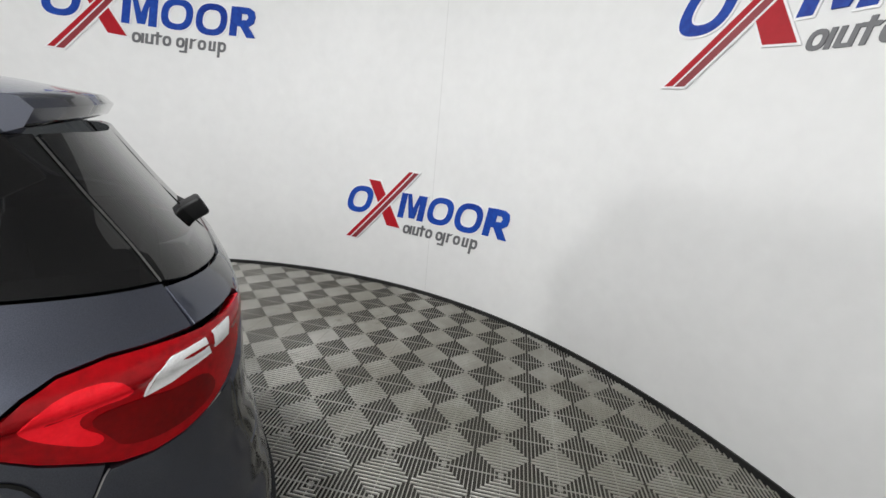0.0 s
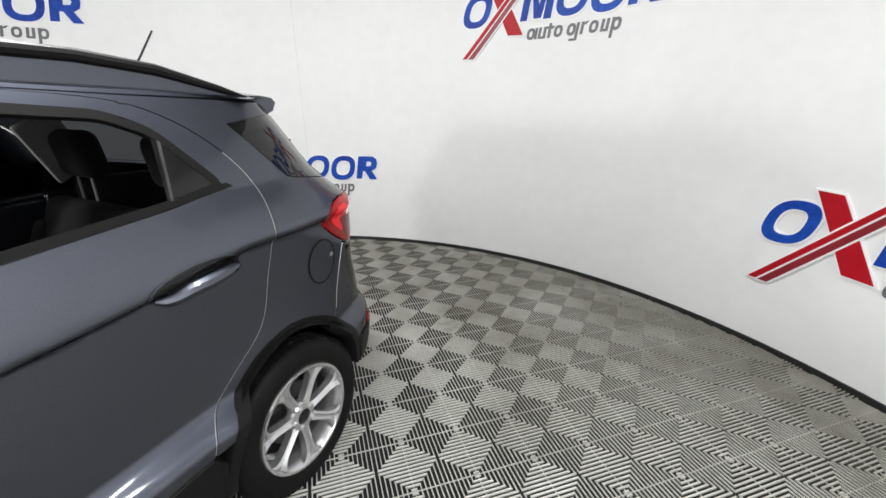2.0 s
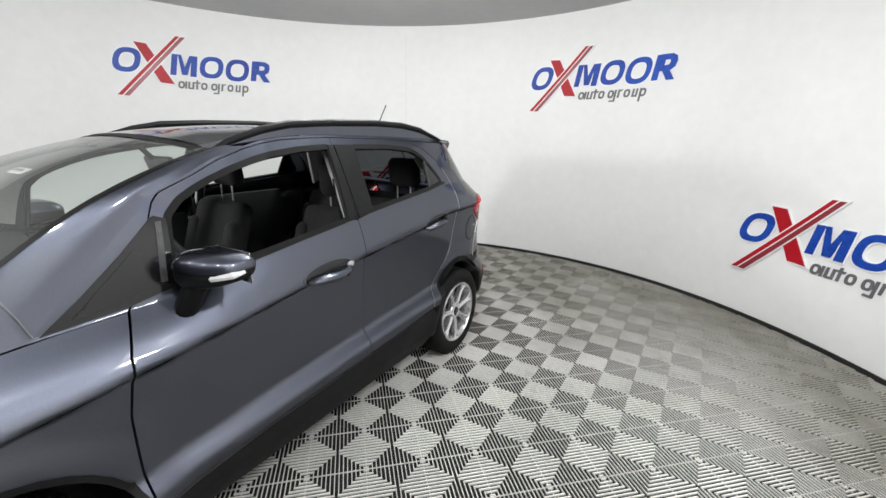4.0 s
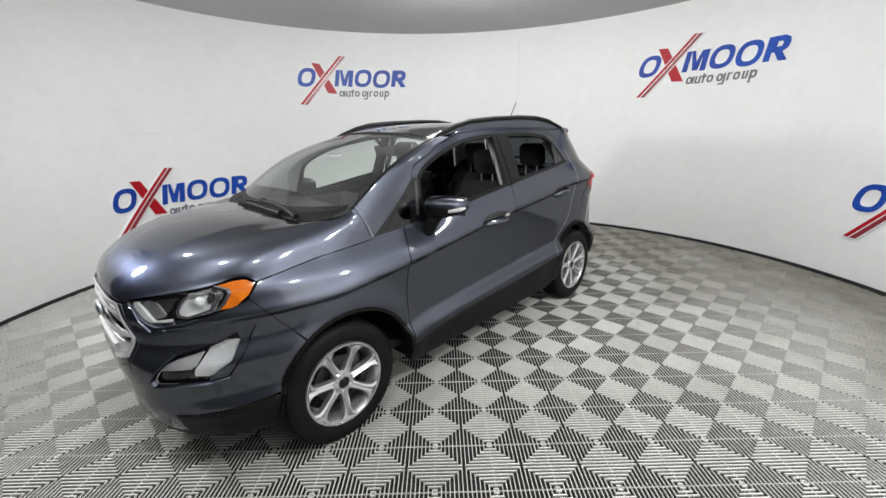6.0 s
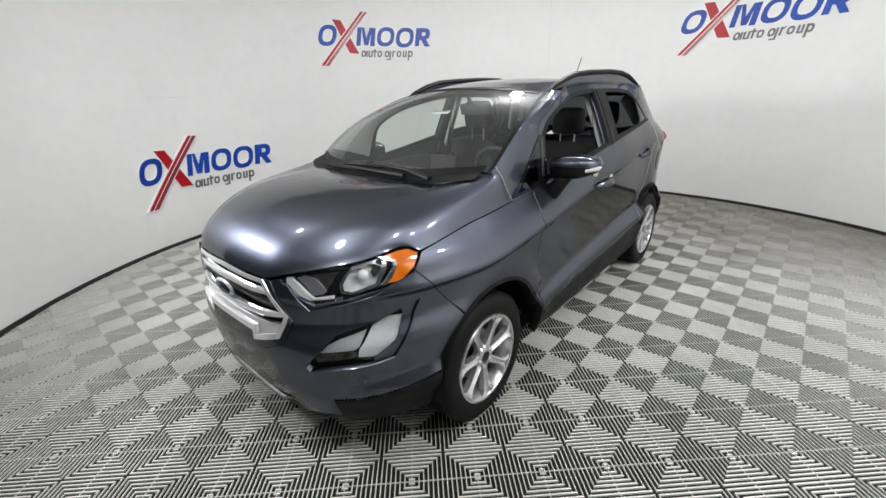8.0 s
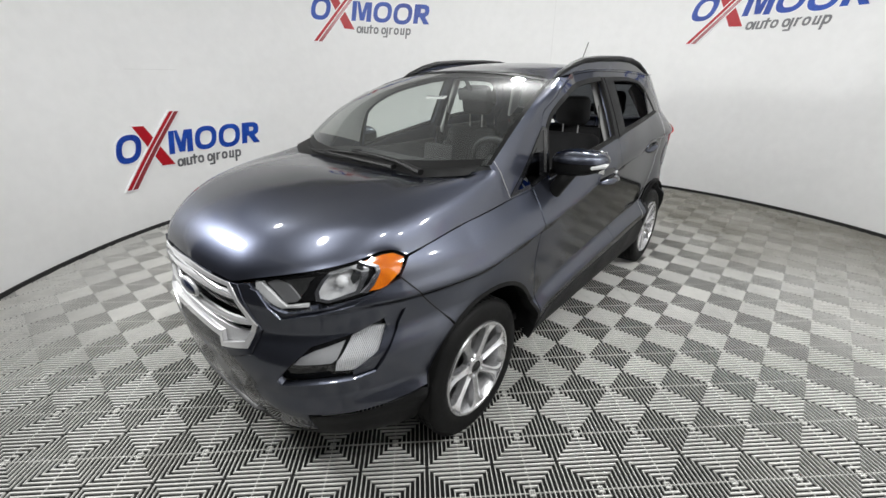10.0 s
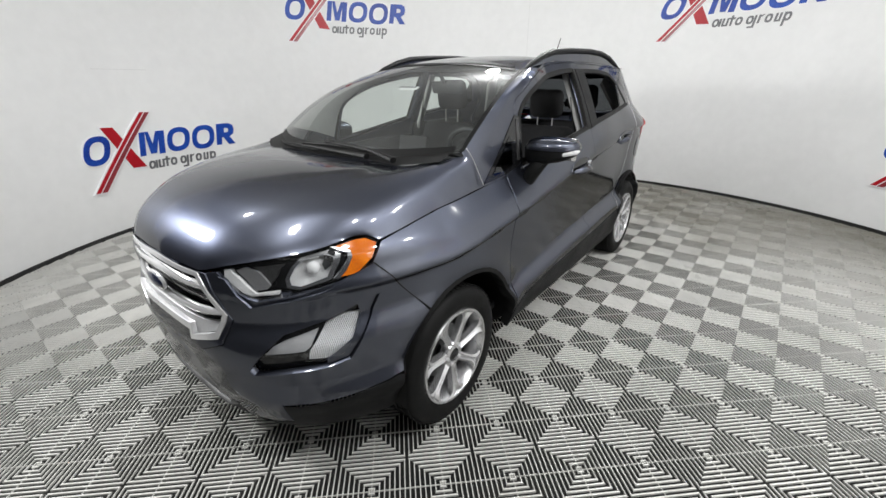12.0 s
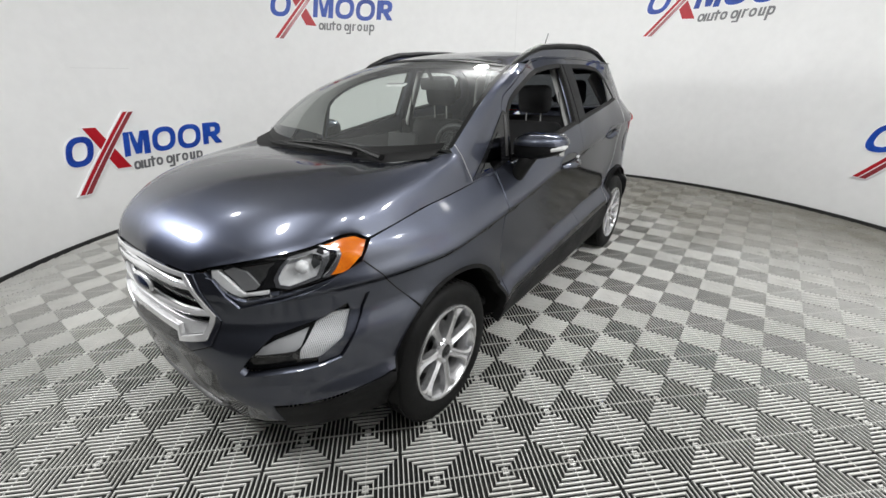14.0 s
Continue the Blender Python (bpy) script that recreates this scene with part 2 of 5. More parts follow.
def link_part(name, me, parent, label=""):
    ob = new(name, me)
    ob.parent = parent
    return tagged(ob, label)


def mirrored(me):
    """A copy of a mesh, mirrored across the car's middle plane."""
    co = [(v.co.x, -v.co.y, v.co.z) for v in me.vertices]
    fc = [tuple(reversed(p.vertices)) for p in me.polygons]
    m2 = bpy.data.meshes.new(me.name)
    m2.from_pydata(co, [], fc)
    for mt in me.materials:
        m2.materials.append(mt)
    for p, q in zip(m2.polygons, me.polygons):
        p.use_smooth = q.use_smooth
    nrm = [None] * len(co)
    for lp in me.loops:
        nrm[lp.vertex_index] = lp.normal
    m2.normals_split_custom_set_from_vertices([(n.x, -n.y, n.z) if n else (0, 0, 1) for n in nrm])
    return m2


def box(bm, c, s, rot=None, bevel=0.0, seg=2):
    """A box of size s at c in bm, with its edges rounded."""
    m = Matrix.LocRotScale(c, rot or Euler((0, 0, 0)), None)
    made = bmesh.ops.create_cube(bm, size=1.0, matrix=m @ Matrix.Diagonal((*s, 1)))
    if bevel:
        edges = list({e for v in made["verts"] for e in v.link_edges})
        bmesh.ops.bevel(bm, geom=edges, offset=bevel, segments=seg, affect="EDGES", profile=0.5)


def tube(bm, path, radius, sides=8, flat=1.0, caps=True):
    """A bar along a path of points; radius is a number or one for each point."""
    path = [Vector(p) for p in path]
    rings = []
    for i, p in enumerate(path):
        d = (path[min(i + 1, len(path) - 1)] - path[max(i - 1, 0)]).normalized()
        up = Vector((0, 0, 1)) if abs(d.z) < 0.95 else Vector((0, 1, 0))
        a = d.cross(up).normalized()
        b = a.cross(d)
        r = radius[i] if isinstance(radius, (list, tuple)) else radius
        rings.append([bm.verts.new(p + a * (r * math.cos(2 * math.pi * k / sides)) + b * (r * flat * math.sin(2 * math.pi * k / sides))) for k in range(sides)])
    for r0, r1 in zip(rings, rings[1:]):
        for k in range(sides):
            bm.faces.new((r0[k], r0[(k + 1) % sides], r1[(k + 1) % sides], r1[k]))
    if caps:
        bm.faces.new(rings[0][::-1])
        bm.faces.new(rings[-1])


def lathe(bm, profile, sides=48, axis="y", centre=(0, 0, 0)):
    """Turns a profile of (radius, along) round the axis."""
    c = Vector(centre)
    rings = []
    for r, a in profile:
        ring = []
        for k in range(sides):
            t = 2 * math.pi * k / sides
            v = (r * math.cos(t), a, r * math.sin(t)) if axis == "y" else (r * math.cos(t), r * math.sin(t), a)
            ring.append(bm.verts.new(c + Vector(v)))
        rings.append(ring)
    for r0, r1 in zip(rings, rings[1:]):
        for k in range(sides):
            bm.faces.new((r0[k], r0[(k + 1) % sides], r1[(k + 1) % sides], r1[k]))
    return rings


def half_clip(poly, axis, limit, keep_less):
    out = []
    n = len(poly)
    for i in range(n):
        p, q = poly[i], poly[(i + 1) % n]
        dp, dq = (limit - p[axis], limit - q[axis]) if keep_less else (p[axis] - limit, q[axis] - limit)
        if dp >= 0:
            out.append(p)
        if (dp > 0 and dq < 0) or (dp < 0 and dq > 0):
            f = dp / (dp - dq)
            w = [p[0] + f * (q[0] - p[0]), p[1] + f * (q[1] - p[1])]
            w[axis] = limit
            out.append(tuple(w))
    return out


def area2(poly):
    return sum(poly[i][0] * poly[(i + 1) % len(poly)][1] - poly[(i + 1) % len(poly)][0] * poly[i][1] for i in range(len(poly)))


def cut_cells(loops, us, vs):
    """The pieces of a flat outline with holes in the cells of a grid."""
    flat = [p for l in loops for p in l]
    us, vs = sorted(us), sorted(vs)
    cells = []
    for tri in tessellate_polygon([[Vector((p[0], p[1], 0)) for p in l] for l in loops]):
        t = [flat[i] for i in tri]
        lo, hi = min(p[0] for p in t), max(p[0] for p in t)
        cuts = [-1e6] + [u for u in us if lo < u < hi] + [1e6]
        for u0, u1 in zip(cuts, cuts[1:]):
            strip = half_clip(half_clip(t, 0, u0, False), 0, u1, True)
            if len(strip) < 3:
                continue
            l2, h2 = min(p[1] for p in strip), max(p[1] for p in strip)
            rows = [-1e6] + [v for v in vs if l2 < v < h2] + [1e6]
            for v0, v1 in zip(rows, rows[1:]):
                c = half_clip(half_clip(strip, 1, v0, False), 1, v1, True)
                if len(c) > 2 and abs(area2(c)) > 1e-9:
                    cells.append(c)
    return cells


def draped(name, loops, place, mat, us, vs, thick=0.012, lift=0.0, rim=True):
    """A sheet cut to an outline (loops[0]; the rest are holes) and laid on place(u, v) -> (point, normal), with turned-in edges."""
    loops = [list(l) for l in loops]
    outer = loops[0] if area2(loops[0]) > 0 else loops[0][::-1]
    rims = [outer] + [h if area2(h) < 0 else h[::-1] for h in loops[1:]]
    verts, normals, faces, seen = [], [], [], {}

    def vert(p):
        k = (round(p[0], 5), round(p[1], 5))
        if k not in seen:
            q, n = place(*p)
            seen[k] = len(verts)
            verts.append(q + n * lift)
            normals.append(n)
        return seen[k]

    for cell in cut_cells(rims, us, vs):
        f = []
        for p in cell:
            i = vert(p)
            if i not in f:
                f.append(i)
        if len(f) > 2:
            a, b = Vector((0, 0, 0)), sum((normals[i] for i in f), Vector((0, 0, 0)))
            for k in range(1, len(f) - 1):
                a += (verts[f[k]] - verts[f[0]]).cross(verts[f[k + 1]] - verts[f[0]])
            faces.append(f if a.dot(b) > 0 else f[::-1])
    if rim and thick:
        u, v = outer[0]
        q = place(u, v)
        turn = 1 if (place(u + 0.004, v)[0] - q[0]).cross(place(u, v + 0.004)[0] - q[0]).dot(q[1]) > 0 else -1
        for loop in rims:
            n = len(loop)
            pts = [place(*p) for p in loop]
            for i in range(n):
                (a, na), (b, nb) = pts[i], pts[(i + 1) % n]
                if (a - b).length < 1e-5:
                    continue
                side = (b - a).cross(na).normalized() * turn
                base = len(verts)
                verts.extend([a + na * lift, b + nb * lift, b + nb * (lift - thick), a + na * (lift - thick)])
                normals.extend([(side + na * 0.6).normalized(), (side + nb * 0.6).normalized(), side, side])
                faces.append([base, base + 3, base + 2, base + 1] if turn > 0 else [base, base + 1, base + 2, base + 3])
    me = mesh_from(name, verts, faces, mat, normals)
    return me


def dense(loop, step=0.03):
    """A closed outline with points added along its sides."""
    out = []
    for i in range(len(loop)):
        p, q = loop[i], loop[(i + 1) % len(loop)]
        n = max(1, int(math.hypot(q[0] - p[0], q[1] - p[1]) / step))
        out.extend((p[0] + (q[0] - p[0]) * k / n, p[1] + (q[1] - p[1]) * k / n) for k in range(n))
    return out


def rounded(loop, r, seg=4):
    """A closed outline with its corners rounded."""
    out = []
    n = len(loop)
    for i in range(n):
        p, c, q = Vector(loop[i - 1]), Vector(loop[i]), Vector(loop[(i + 1) % n])
        d = min(r, (p - c).length * 0.45, (q - c).length * 0.45)
        a, b = c + (p - c).normalized() * d, c + (q - c).normalized() * d
        for k in range(seg + 1):
            t = k / seg
            s = a * (1 - t) ** 2 + c * (2 * t * (1 - t)) + b * t ** 2
            out.append((s.x, s.y))
    return out


def shrunk(loop, d):
    """An outline drawn in by d (negative: out)."""
    if area2(loop) < 0:
        loop = loop[::-1]
    out = []
    n = len(loop)
    for i in range(n):
        p, c, q = Vector(loop[i - 1]), Vector(loop[i]), Vector(loop[(i + 1) % n])
        e1, e2 = (c - p).normalized(), (q - c).normalized()
        n1, n2 = Vector((-e1.y, e1.x)), Vector((-e2.y, e2.x))
        m = (n1 + n2)
        m = m / max(m.length_squared / 2, 0.35)
        s = c + m * d
        out.append((s.x, s.y))
    return out


def spline(points):
    """A smooth monotone-friendly curve through (x, y) points."""
    xs = [p[0] for p in points]
    ys = [p[1] for p in points]
    h = [b - a for a, b in zip(xs, xs[1:])]
    d = [(b - a) / k for a, b, k in zip(ys, ys[1:], h)]
    m = [d[0]] + [0.0 if a * b <= 0 else 2 * a * b / (a + b) for a, b in zip(d, d[1:])] + [d[-1]]

    def f(x):
        if x <= xs[0]:
            return ys[0]
        if x >= xs[-1]:
            return ys[-1]
        i = 0
        while x > xs[i + 1]:
            i += 1
        t = (x - xs[i]) / h[i]
        return ((1 + 2 * t) * (1 - t) ** 2 * ys[i] + t * (1 - t) ** 2 * h[i] * m[i] + t * t * (3 - 2 * t) * ys[i + 1] + t * t * (t - 1) * h[i] * m[i + 1])
    return f


# ---- the round studio ----
def ring_wall(name, r0, r1, z0, z1, mat, sides=192):
    bm = bmesh.new()
    rows = []
    for r, z in ((r0, z0), (r0, z1), (r1, z1), (r1, z0)):
        rows.append([bm.verts.new((r * math.cos(2 * math.pi * k / sides), r * math.sin(2 * math.pi * k / sides), z)) for k in range(sides)])
    for a in range(4):
        for k in range(sides):
            j = (k + 1) % sides
            bm.faces.new((rows[a][k], rows[a][j], rows[(a + 1) % 4][j], rows[(a + 1) % 4][k]))
    ob = part(name, bm, mat, None)
    return tagged(ob, kind="structure")


def disc(name, r, z, mat, thick, sides=192):
    bm = bmesh.new()
    top = [bm.verts.new((r * math.cos(2 * math.pi * k / sides), r * math.sin(2 * math.pi * k / sides), z)) for k in range(sides)]
    low = [bm.verts.new((v.co.x, v.co.y, z - thick)) for v in top]
    bm.faces.new(top)
    bm.faces.new(low[::-1])
    for k in range(sides):
        j = (k + 1) % sides
        bm.faces.new((top[j], top[k], low[k], low[j]))
    return tagged(part(name, bm, mat, None), kind="structure")


wall_round = ring_wall("wall_round", ROOM_R, ROOM_R + 0.12, -0.03, ROOM_H, M_WALL)
tagged(wall_round, "smooth white curved studio wall running all round", "wall")
ceiling = disc("ceiling", ROOM_R + 0.12, ROOM_H + 0.12, M_CEIL, 0.12)
tagged(ceiling, "plain matt grey-white studio ceiling", "ceiling")
baseboard = ring_wall("baseboard", ROOM_R - 0.014, ROOM_R - 0.001, -0.01, 0.034, M_TRIM)
tagged(baseboard, "thin black rubber trim along the wall's foot", "baseboard")
floor = disc("floor", ROOM_R + 0.10, -0.009, M_BASE, 0.05)
tagged(floor, "grey ribbed plastic tile floor with a checkered look", "floor")


def wall_line(a0, a1, z0, z1, label):
    """A fine joint in the wall's lining, set 2 mm proud."""
    bm = bmesh.new()
    n = 12
    rows = []
    for k in range(n + 1):
        a = radians(a0 + (a1 - a0) * k / n)
        rows.append([bm.verts.new(((ROOM_R - 0.002) * math.cos(a), (ROOM_R - 0.002) * math.sin(a), z)) for z in (z0, z1)])
    for p, q in zip(rows, rows[1:]):
        bm.faces.new((p[0], p[1], q[1], q[0]))
    return part("wall_joint", bm, M_JOINT, wall_round, label, smooth=False)


M_JOINT = mottle(material("wall_joint_shade", rough=0.8), (0.58, 0.58, 0.57), (0.70, 0.70, 0.69), scale=9)
wall_line(206.88, 206.94, 0.06, 3.0, "fine upright joint in the wall")
wall_line(284.6, 292.4, 1.621, 1.6245, "fine level joint in the wall")


def dark_panel():
    """An unseen dark wavy panel before the front part of the round wall, added to darken the car's reflections."""
    bm = bmesh.new()
    rows = []
    for k in range(49):
        a = radians(-34 + 94 * k / 48)
        r = ROOM_R - 0.03 - 0.012 * math.sin(k * 1.9)
        rows.append([bm.verts.new((q * math.cos(a), q * math.sin(a), z)) for q, z in ((r, 0.036), (r, 2.75), (r + 0.02, 2.75), (r + 0.02, 0.036))])
    for p, q in zip(rows, rows[1:]):
        for j in range(4):
            bm.faces.new((p[j], p[(j + 1) % 4], q[(j + 1) % 4], q[j]))
    bm.faces.new(rows[0])
    bm.faces.new(rows[-1][::-1])
    me = bpy.data.meshes.new("wall_dark_panel")
    bmesh.ops.recalc_face_normals(bm, faces=bm.faces[:])
    bm.to_mesh(me)
    bm.free()
    me.materials.append(M_DARK_PANEL)
    ob = new("wall_dark_panel", me)
    return tagged(ob, "unseen dark grey panel added to darken the car's reflections", "wall", kind="structure")


M_DARK_PANEL = mottle(material("dark_grey_panel", rough=0.9), (0.030, 0.030, 0.032), (0.055, 0.055, 0.058), scale=3, bump=0.2, bump_scale=200)
dark_panel()


# ---- signs on the wall ----
def wall_place(angle, base):
    def place(u, v):
        a = radians(angle) - u / ROOM_R
        out = Vector((math.cos(a), math.sin(a), 0))
        return out * ROOM_R + Vector((0, 0, base + v)), -out
    return place


def ring_loop(cu, cv, ru, rv, lean, n=36, power=2.5):
    pts = []
    for k in range(n):
        t = 2 * math.pi * k / n
        c, s = math.cos(t), math.sin(t)
        x = ru * math.copysign(abs(c) ** (2 / power), c)
        y = rv * math.copysign(abs(s) ** (2 / power), s)
        pts.append((cu + x + lean * y, cv + y))
    return pts


def sign_meshes(angle, base):
    """The plates of one wall sign: (name, label, mesh)."""
    place = wall_place(angle, base)
    grid = [k * 0.05 for k in range(-4, 42)]
    made = []

    def plate(name, label, loops, mat, front=0.014, white=True):
        loops = [dense(l, 0.04) for l in loops]
        if white:
            back = [shrunk(loops[0], -0.011)] + [shrunk(l, 0.011)[::-1] for l in loops[1:]]
            made.append(("white_edge", "white backing plate", draped("white_edge", back, place, M_WHITE, grid, [], thick=front - 0.003, lift=front - 0.003)))
        made.append((name, label, draped(name, loops, place, mat, grid, [], thick=front, lift=front)))

    for cu, cv, ru, rv, lean in ((0.130, 0.420, 0.134, 0.138, 0.30), (1.028, 0.428, 0.136, 0.133, 0.22), (1.332, 0.420, 0.141, 0.138, 0.20)):
        plate("blue_ring", "blue ring", [ring_loop(cu, cv, ru, rv, lean), ring_loop(cu, cv, ru - 0.060, rv - 0.054, lean)], M_BLUE)
    # two blue uprights with a wedge between
    plate("blue_bar", "blue slanted bar", [[(0.553, 0.298), (0.618, 0.298), (0.664, 0.546), (0.599, 0.546)]], M_BLUE)
    plate("blue_bar", "blue slanted bar", [[(0.770, 0.296), (0.840, 0.296), (0.880, 0.544), (0.812, 0.544)]], M_BLUE)
    plate("blue_wedge", "blue tapering block", [[(0.664, 0.545), (0.682, 0.310), (0.742, 0.310), (0.826, 0.543), (0.790, 0.543), (0.722, 0.400), (0.700, 0.545)]], M_BLUE, 0.015, False)
    plate("blue_bar", "blue slanted bar", [[(1.482, 0.300), (1.552, 0.300), (1.592, 0.554), (1.524, 0.554)]], M_BLUE)
    plate("blue_ring", "blue half ring", [[(1.575, 0.556), (1.690, 0.552), (1.732, 0.528), (1.740, 0.480), (1.722, 0.424), (1.672, 0.392), (1.560, 0.388)],
                                          [(1.612, 0.500), (1.666, 0.498), (1.676, 0.474), (1.660, 0.446), (1.604, 0.442)]], M_BLUE, 0.015, False)
    plate("blue_bar", "blue slanted bar", [[(1.592, 0.392), (1.662, 0.404), (1.728, 0.296), (1.648, 0.296)]], M_BLUE, 0.0155, False)
    # crossing red strokes
    plate("red_stroke", "broad red slanted stroke", [[(0.222, 0.632), (0.346, 0.626), (0.590, 0.188), (0.442, 0.196)]], M_RED, 0.018)
    plate("red_stroke", "red slanted stroke", [[(-0.018, 0.020), (0.030, 0.020), (0.706, 0.752), (0.664, 0.752)]], M_RED, 0.023)
    plate("dark_red_stroke", "dark red slanted stroke", [[(0.042, 0.016), (0.098, 0.016), (0.766, 0.748), (0.718, 0.748)]], M_DARKRED, 0.023)
    # a line of small grey type as plain rings and bars
    for cu in (0.662, 0.916, 1.032, 1.224, 1.408):
        plate("grey_ring", "small grey ring", [ring_loop(cu, 0.190, 0.037, 0.045, 0.15, 16), ring_loop(cu, 0.190, 0.017, 0.024, 0.15, 16)], M_GREY, 0.008, False)
    for u0, v0, u1, v1 in ((0.694, 0.146, 0.708, 0.234), (0.728, 0.150, 0.742, 0.234), (0.774, 0.146, 0.788, 0.234), (0.818, 0.146, 0.834, 0.258), (0.846, 0.214, 0.862, 0.232),
                           (1.060, 0.104, 1.082, 0.236), (1.108, 0.146, 1.124, 0.236), (1.134, 0.214, 1.160, 0.236), (1.280, 0.150, 1.294, 0.234), (1.320, 0.146, 1.334, 0.234), (1.356, 0.094, 1.376, 0.236)):
        plate("grey_bar", "small plain grey bar", [[(u0, v0), (u0 + 0.021, v0), (u1 + 0.021, v1), (u1, v1)]], M_GREY, 0.008, False)
    for u0, u1, v in ((0.735, 0.780, 0.146), (0.806, 0.868, 0.218), (1.015, 1.072, 0.104), (1.284, 1.326, 0.146)):
        plate("grey_bar", "small plain grey bar", [[(u0, v), (u1, v), (u1 + 0.003, v + 0.017), (u0 + 0.003, v + 0.017)]], M_GREY, 0.0085, False)
    return made


def wall_sign(angle, base):
    root = new("wall_sign")
    a = radians(angle) - 0.87 / ROOM_R
    at = Vector((ROOM_R * math.cos(a), ROOM_R * math.sin(a), base))
    root.location = at
    tagged(root, "raised blue and red dealer sign on the white wall", "sign", "wall signs")
    for name, label, me in sign_meshes(angle, base):
        me.transform(Matrix.Translation(-at))
        link_part(name, me, root, label)
    return root


for angle, base in ((335.2, 1.99), (296.9, 0.45), (258.5, 1.99), (220.0, 0.44), (180.7, 1.94), (142.8, 0.44), (104.3, 1.96), (66.0, 0.44)):
    wall_sign(angle, base)


# ---- the car: x forward, y to its left, z up, from the middle between the axles ----
CAR = pose(0.22, -0.17, 0.0, 0, 0, 0.75)
AXLE, HUB_Z, TYRE_R = 1.26, 0.327, 0.327
XF0, XR0 = 0.9, -0.9
belt_z = spline([(-1.8, 1.295), (-1.11, 1.285), (-0.88, 1.255), (-0.5, 1.22), (-0.1, 1.18), (0.3, 1.118), (0.774, 1.050), (0.955, 1.040), (1.3, 1.015), (1.45, 0.996), (1.62, 0.957)])
belt_y = spline([(-1.8, 0.72), (-1.4, 0.745), (-1.11, 0.75), (-0.88, 0.762), (-0.5, 0.782), (-0.1, 0.788), (0.3, 0.778), (0.774, 0.745), (0.955, 0.744), (1.3, 0.757), (1.62, 0.755)])
crease_z = spline([(-1.7, 1.125), (-1.1, 1.112), (-0.72, 1.060), (-0.42, 1.030), (0.05, 0.984), (0.88, 0.880), (1.4, 0.83)])
crease_y = spline([(-1.6, 0.846), (-1.3, 0.836), (-1.0, 0.824), (-0.5, 0.834), (0.1, 0.846), (0.6, 0.856), (1.2, 0.866)])
lower_z = spline([(-1.3, 0.56), (-0.78, 0.54), (-0.4, 0.525), (0.2, 0.49), (0.86, 0.44), (1.3, 0.41)])
nose_x = spline([(0.16, 1.96), (0.22, 2.035), (0.30, 2.088), (0.45, 2.116), (0.58, 2.130), (0.66, 2.124), (0.79, 2.122), (0.88, 2.112), (0.91, 2.102), (0.95, 2.075), (1.0, 2.02)])
tail_x = spline([(0.16, 1.80), (0.30, 1.90), (0.45, 1.93), (0.70, 1.90), (0.85, 1.87), (1.0, 1.865), (1.14, 1.86), (1.22, 1.80), (1.32, 1.725), (1.5, 1.605), (1.56, 1.57)])
lean_in = spline([(0.15, 1.0), (0.45, 0.62), (0.72, 0.45), (1.0, 0.45)])
tail_n = spline([(0.16, 4.0), (0.45, 4.1), (0.85, 4.25), (1.1, 4.25), (1.2, 3.8), (1.35, 3.6), (1.56, 3.6)])
nose_n = spline([(0.3, 3.2), (0.62, 3.4), (0.73, 2.80), (0.87, 2.80), (0.95, 3.1), (1.0, 3.2)])


def half_width(x, z, at=None):
    """Half the body's width at a place along it and a height."""
    k = x if at is None else at
    zb, yb = belt_z(k), belt_y(k)
    if z > zb:
        d = z - zb
        return yb - lean_in(k) * (0.37 * d + 0.20 * d * d)
    zc, yc, zl = crease_z(k), crease_y(k), lower_z(k)
    keys = ((0.16, 0.74), (0.24, 0.80), (0.34, 0.842), (zl, 0.870), (zl + 0.09, yc - 0.032), (zc - 0.025, yc - 0.019), (zc, yc), (zc + 0.35 * (zb - zc), yc - 0.25 * (yc - yb)), (zb, yb))
    w = keyed(z, keys)
    for c in (AXLE, -AXLE):
        r = math.hypot(x - c, z - HUB_Z)
        if r < 0.75 and z > 0.2:
            w += (0.018 if c > 0 else 0.011) * math.exp(-((r - 0.41) / 0.08) ** 2) * (1.0 if x > -1.40 else max(0.25, 1 - (-1.40 - x) / 0.2))
    return w


def keyed(z, keys):
    if z <= keys[0][0]:
        return keys[0][1]
    n = len(keys)
    for i in range(n - 1):
        if z <= keys[i + 1][0]:
            break
    else:
        return keys[-1][1]

    def slope(j):
        return (keys[j + 1][1] - keys[j][1]) / max(1e-6, keys[j + 1][0] - keys[j][0])

    def tangent(j):
        if j == 0:
            return slope(0)
        if j == n - 1:
            return slope(n - 2)
        a, b = slope(j - 1), slope(j)
        return 0.0 if a * b <= 0 else 2 * a * b / (a + b)

    h = keys[i + 1][0] - keys[i][0]
    t = (z - keys[i][0]) / max(h, 1e-6)
    return (1 + 2 * t) * (1 - t) ** 2 * keys[i][1] + t * (1 - t) ** 2 * h * tangent(i) + t * t * (3 - 2 * t) * keys[i + 1][1] + t * t * (t - 1) * h * tangent(i + 1)


def skin(u, z):
    """The body's outer skin, left side. u: -2 tail middle, -1 and 1 the ends of the straight side, 2 nose middle."""
    if -1 <= u <= 1:
        return Vector((0.9 * u, half_width(0.9 * u, z), z))
    q = min(1.0, abs(u) - 1) * math.pi / 2
    if u > 0:
        n, a, sign = nose_n(z), nose_x(z) - XF0, 1
    else:
        n, a, sign = tail_n(z), tail_x(z) + XR0, -1
    x = sign * (0.9 + a * math.sin(q) ** (2 / n))
    k = min(x, 1.35) if u > 0 else max(x, -1.75)
    return Vector((x, half_width(x, z, k) * max(0.0, math.cos(q)) ** (2 / n), z))


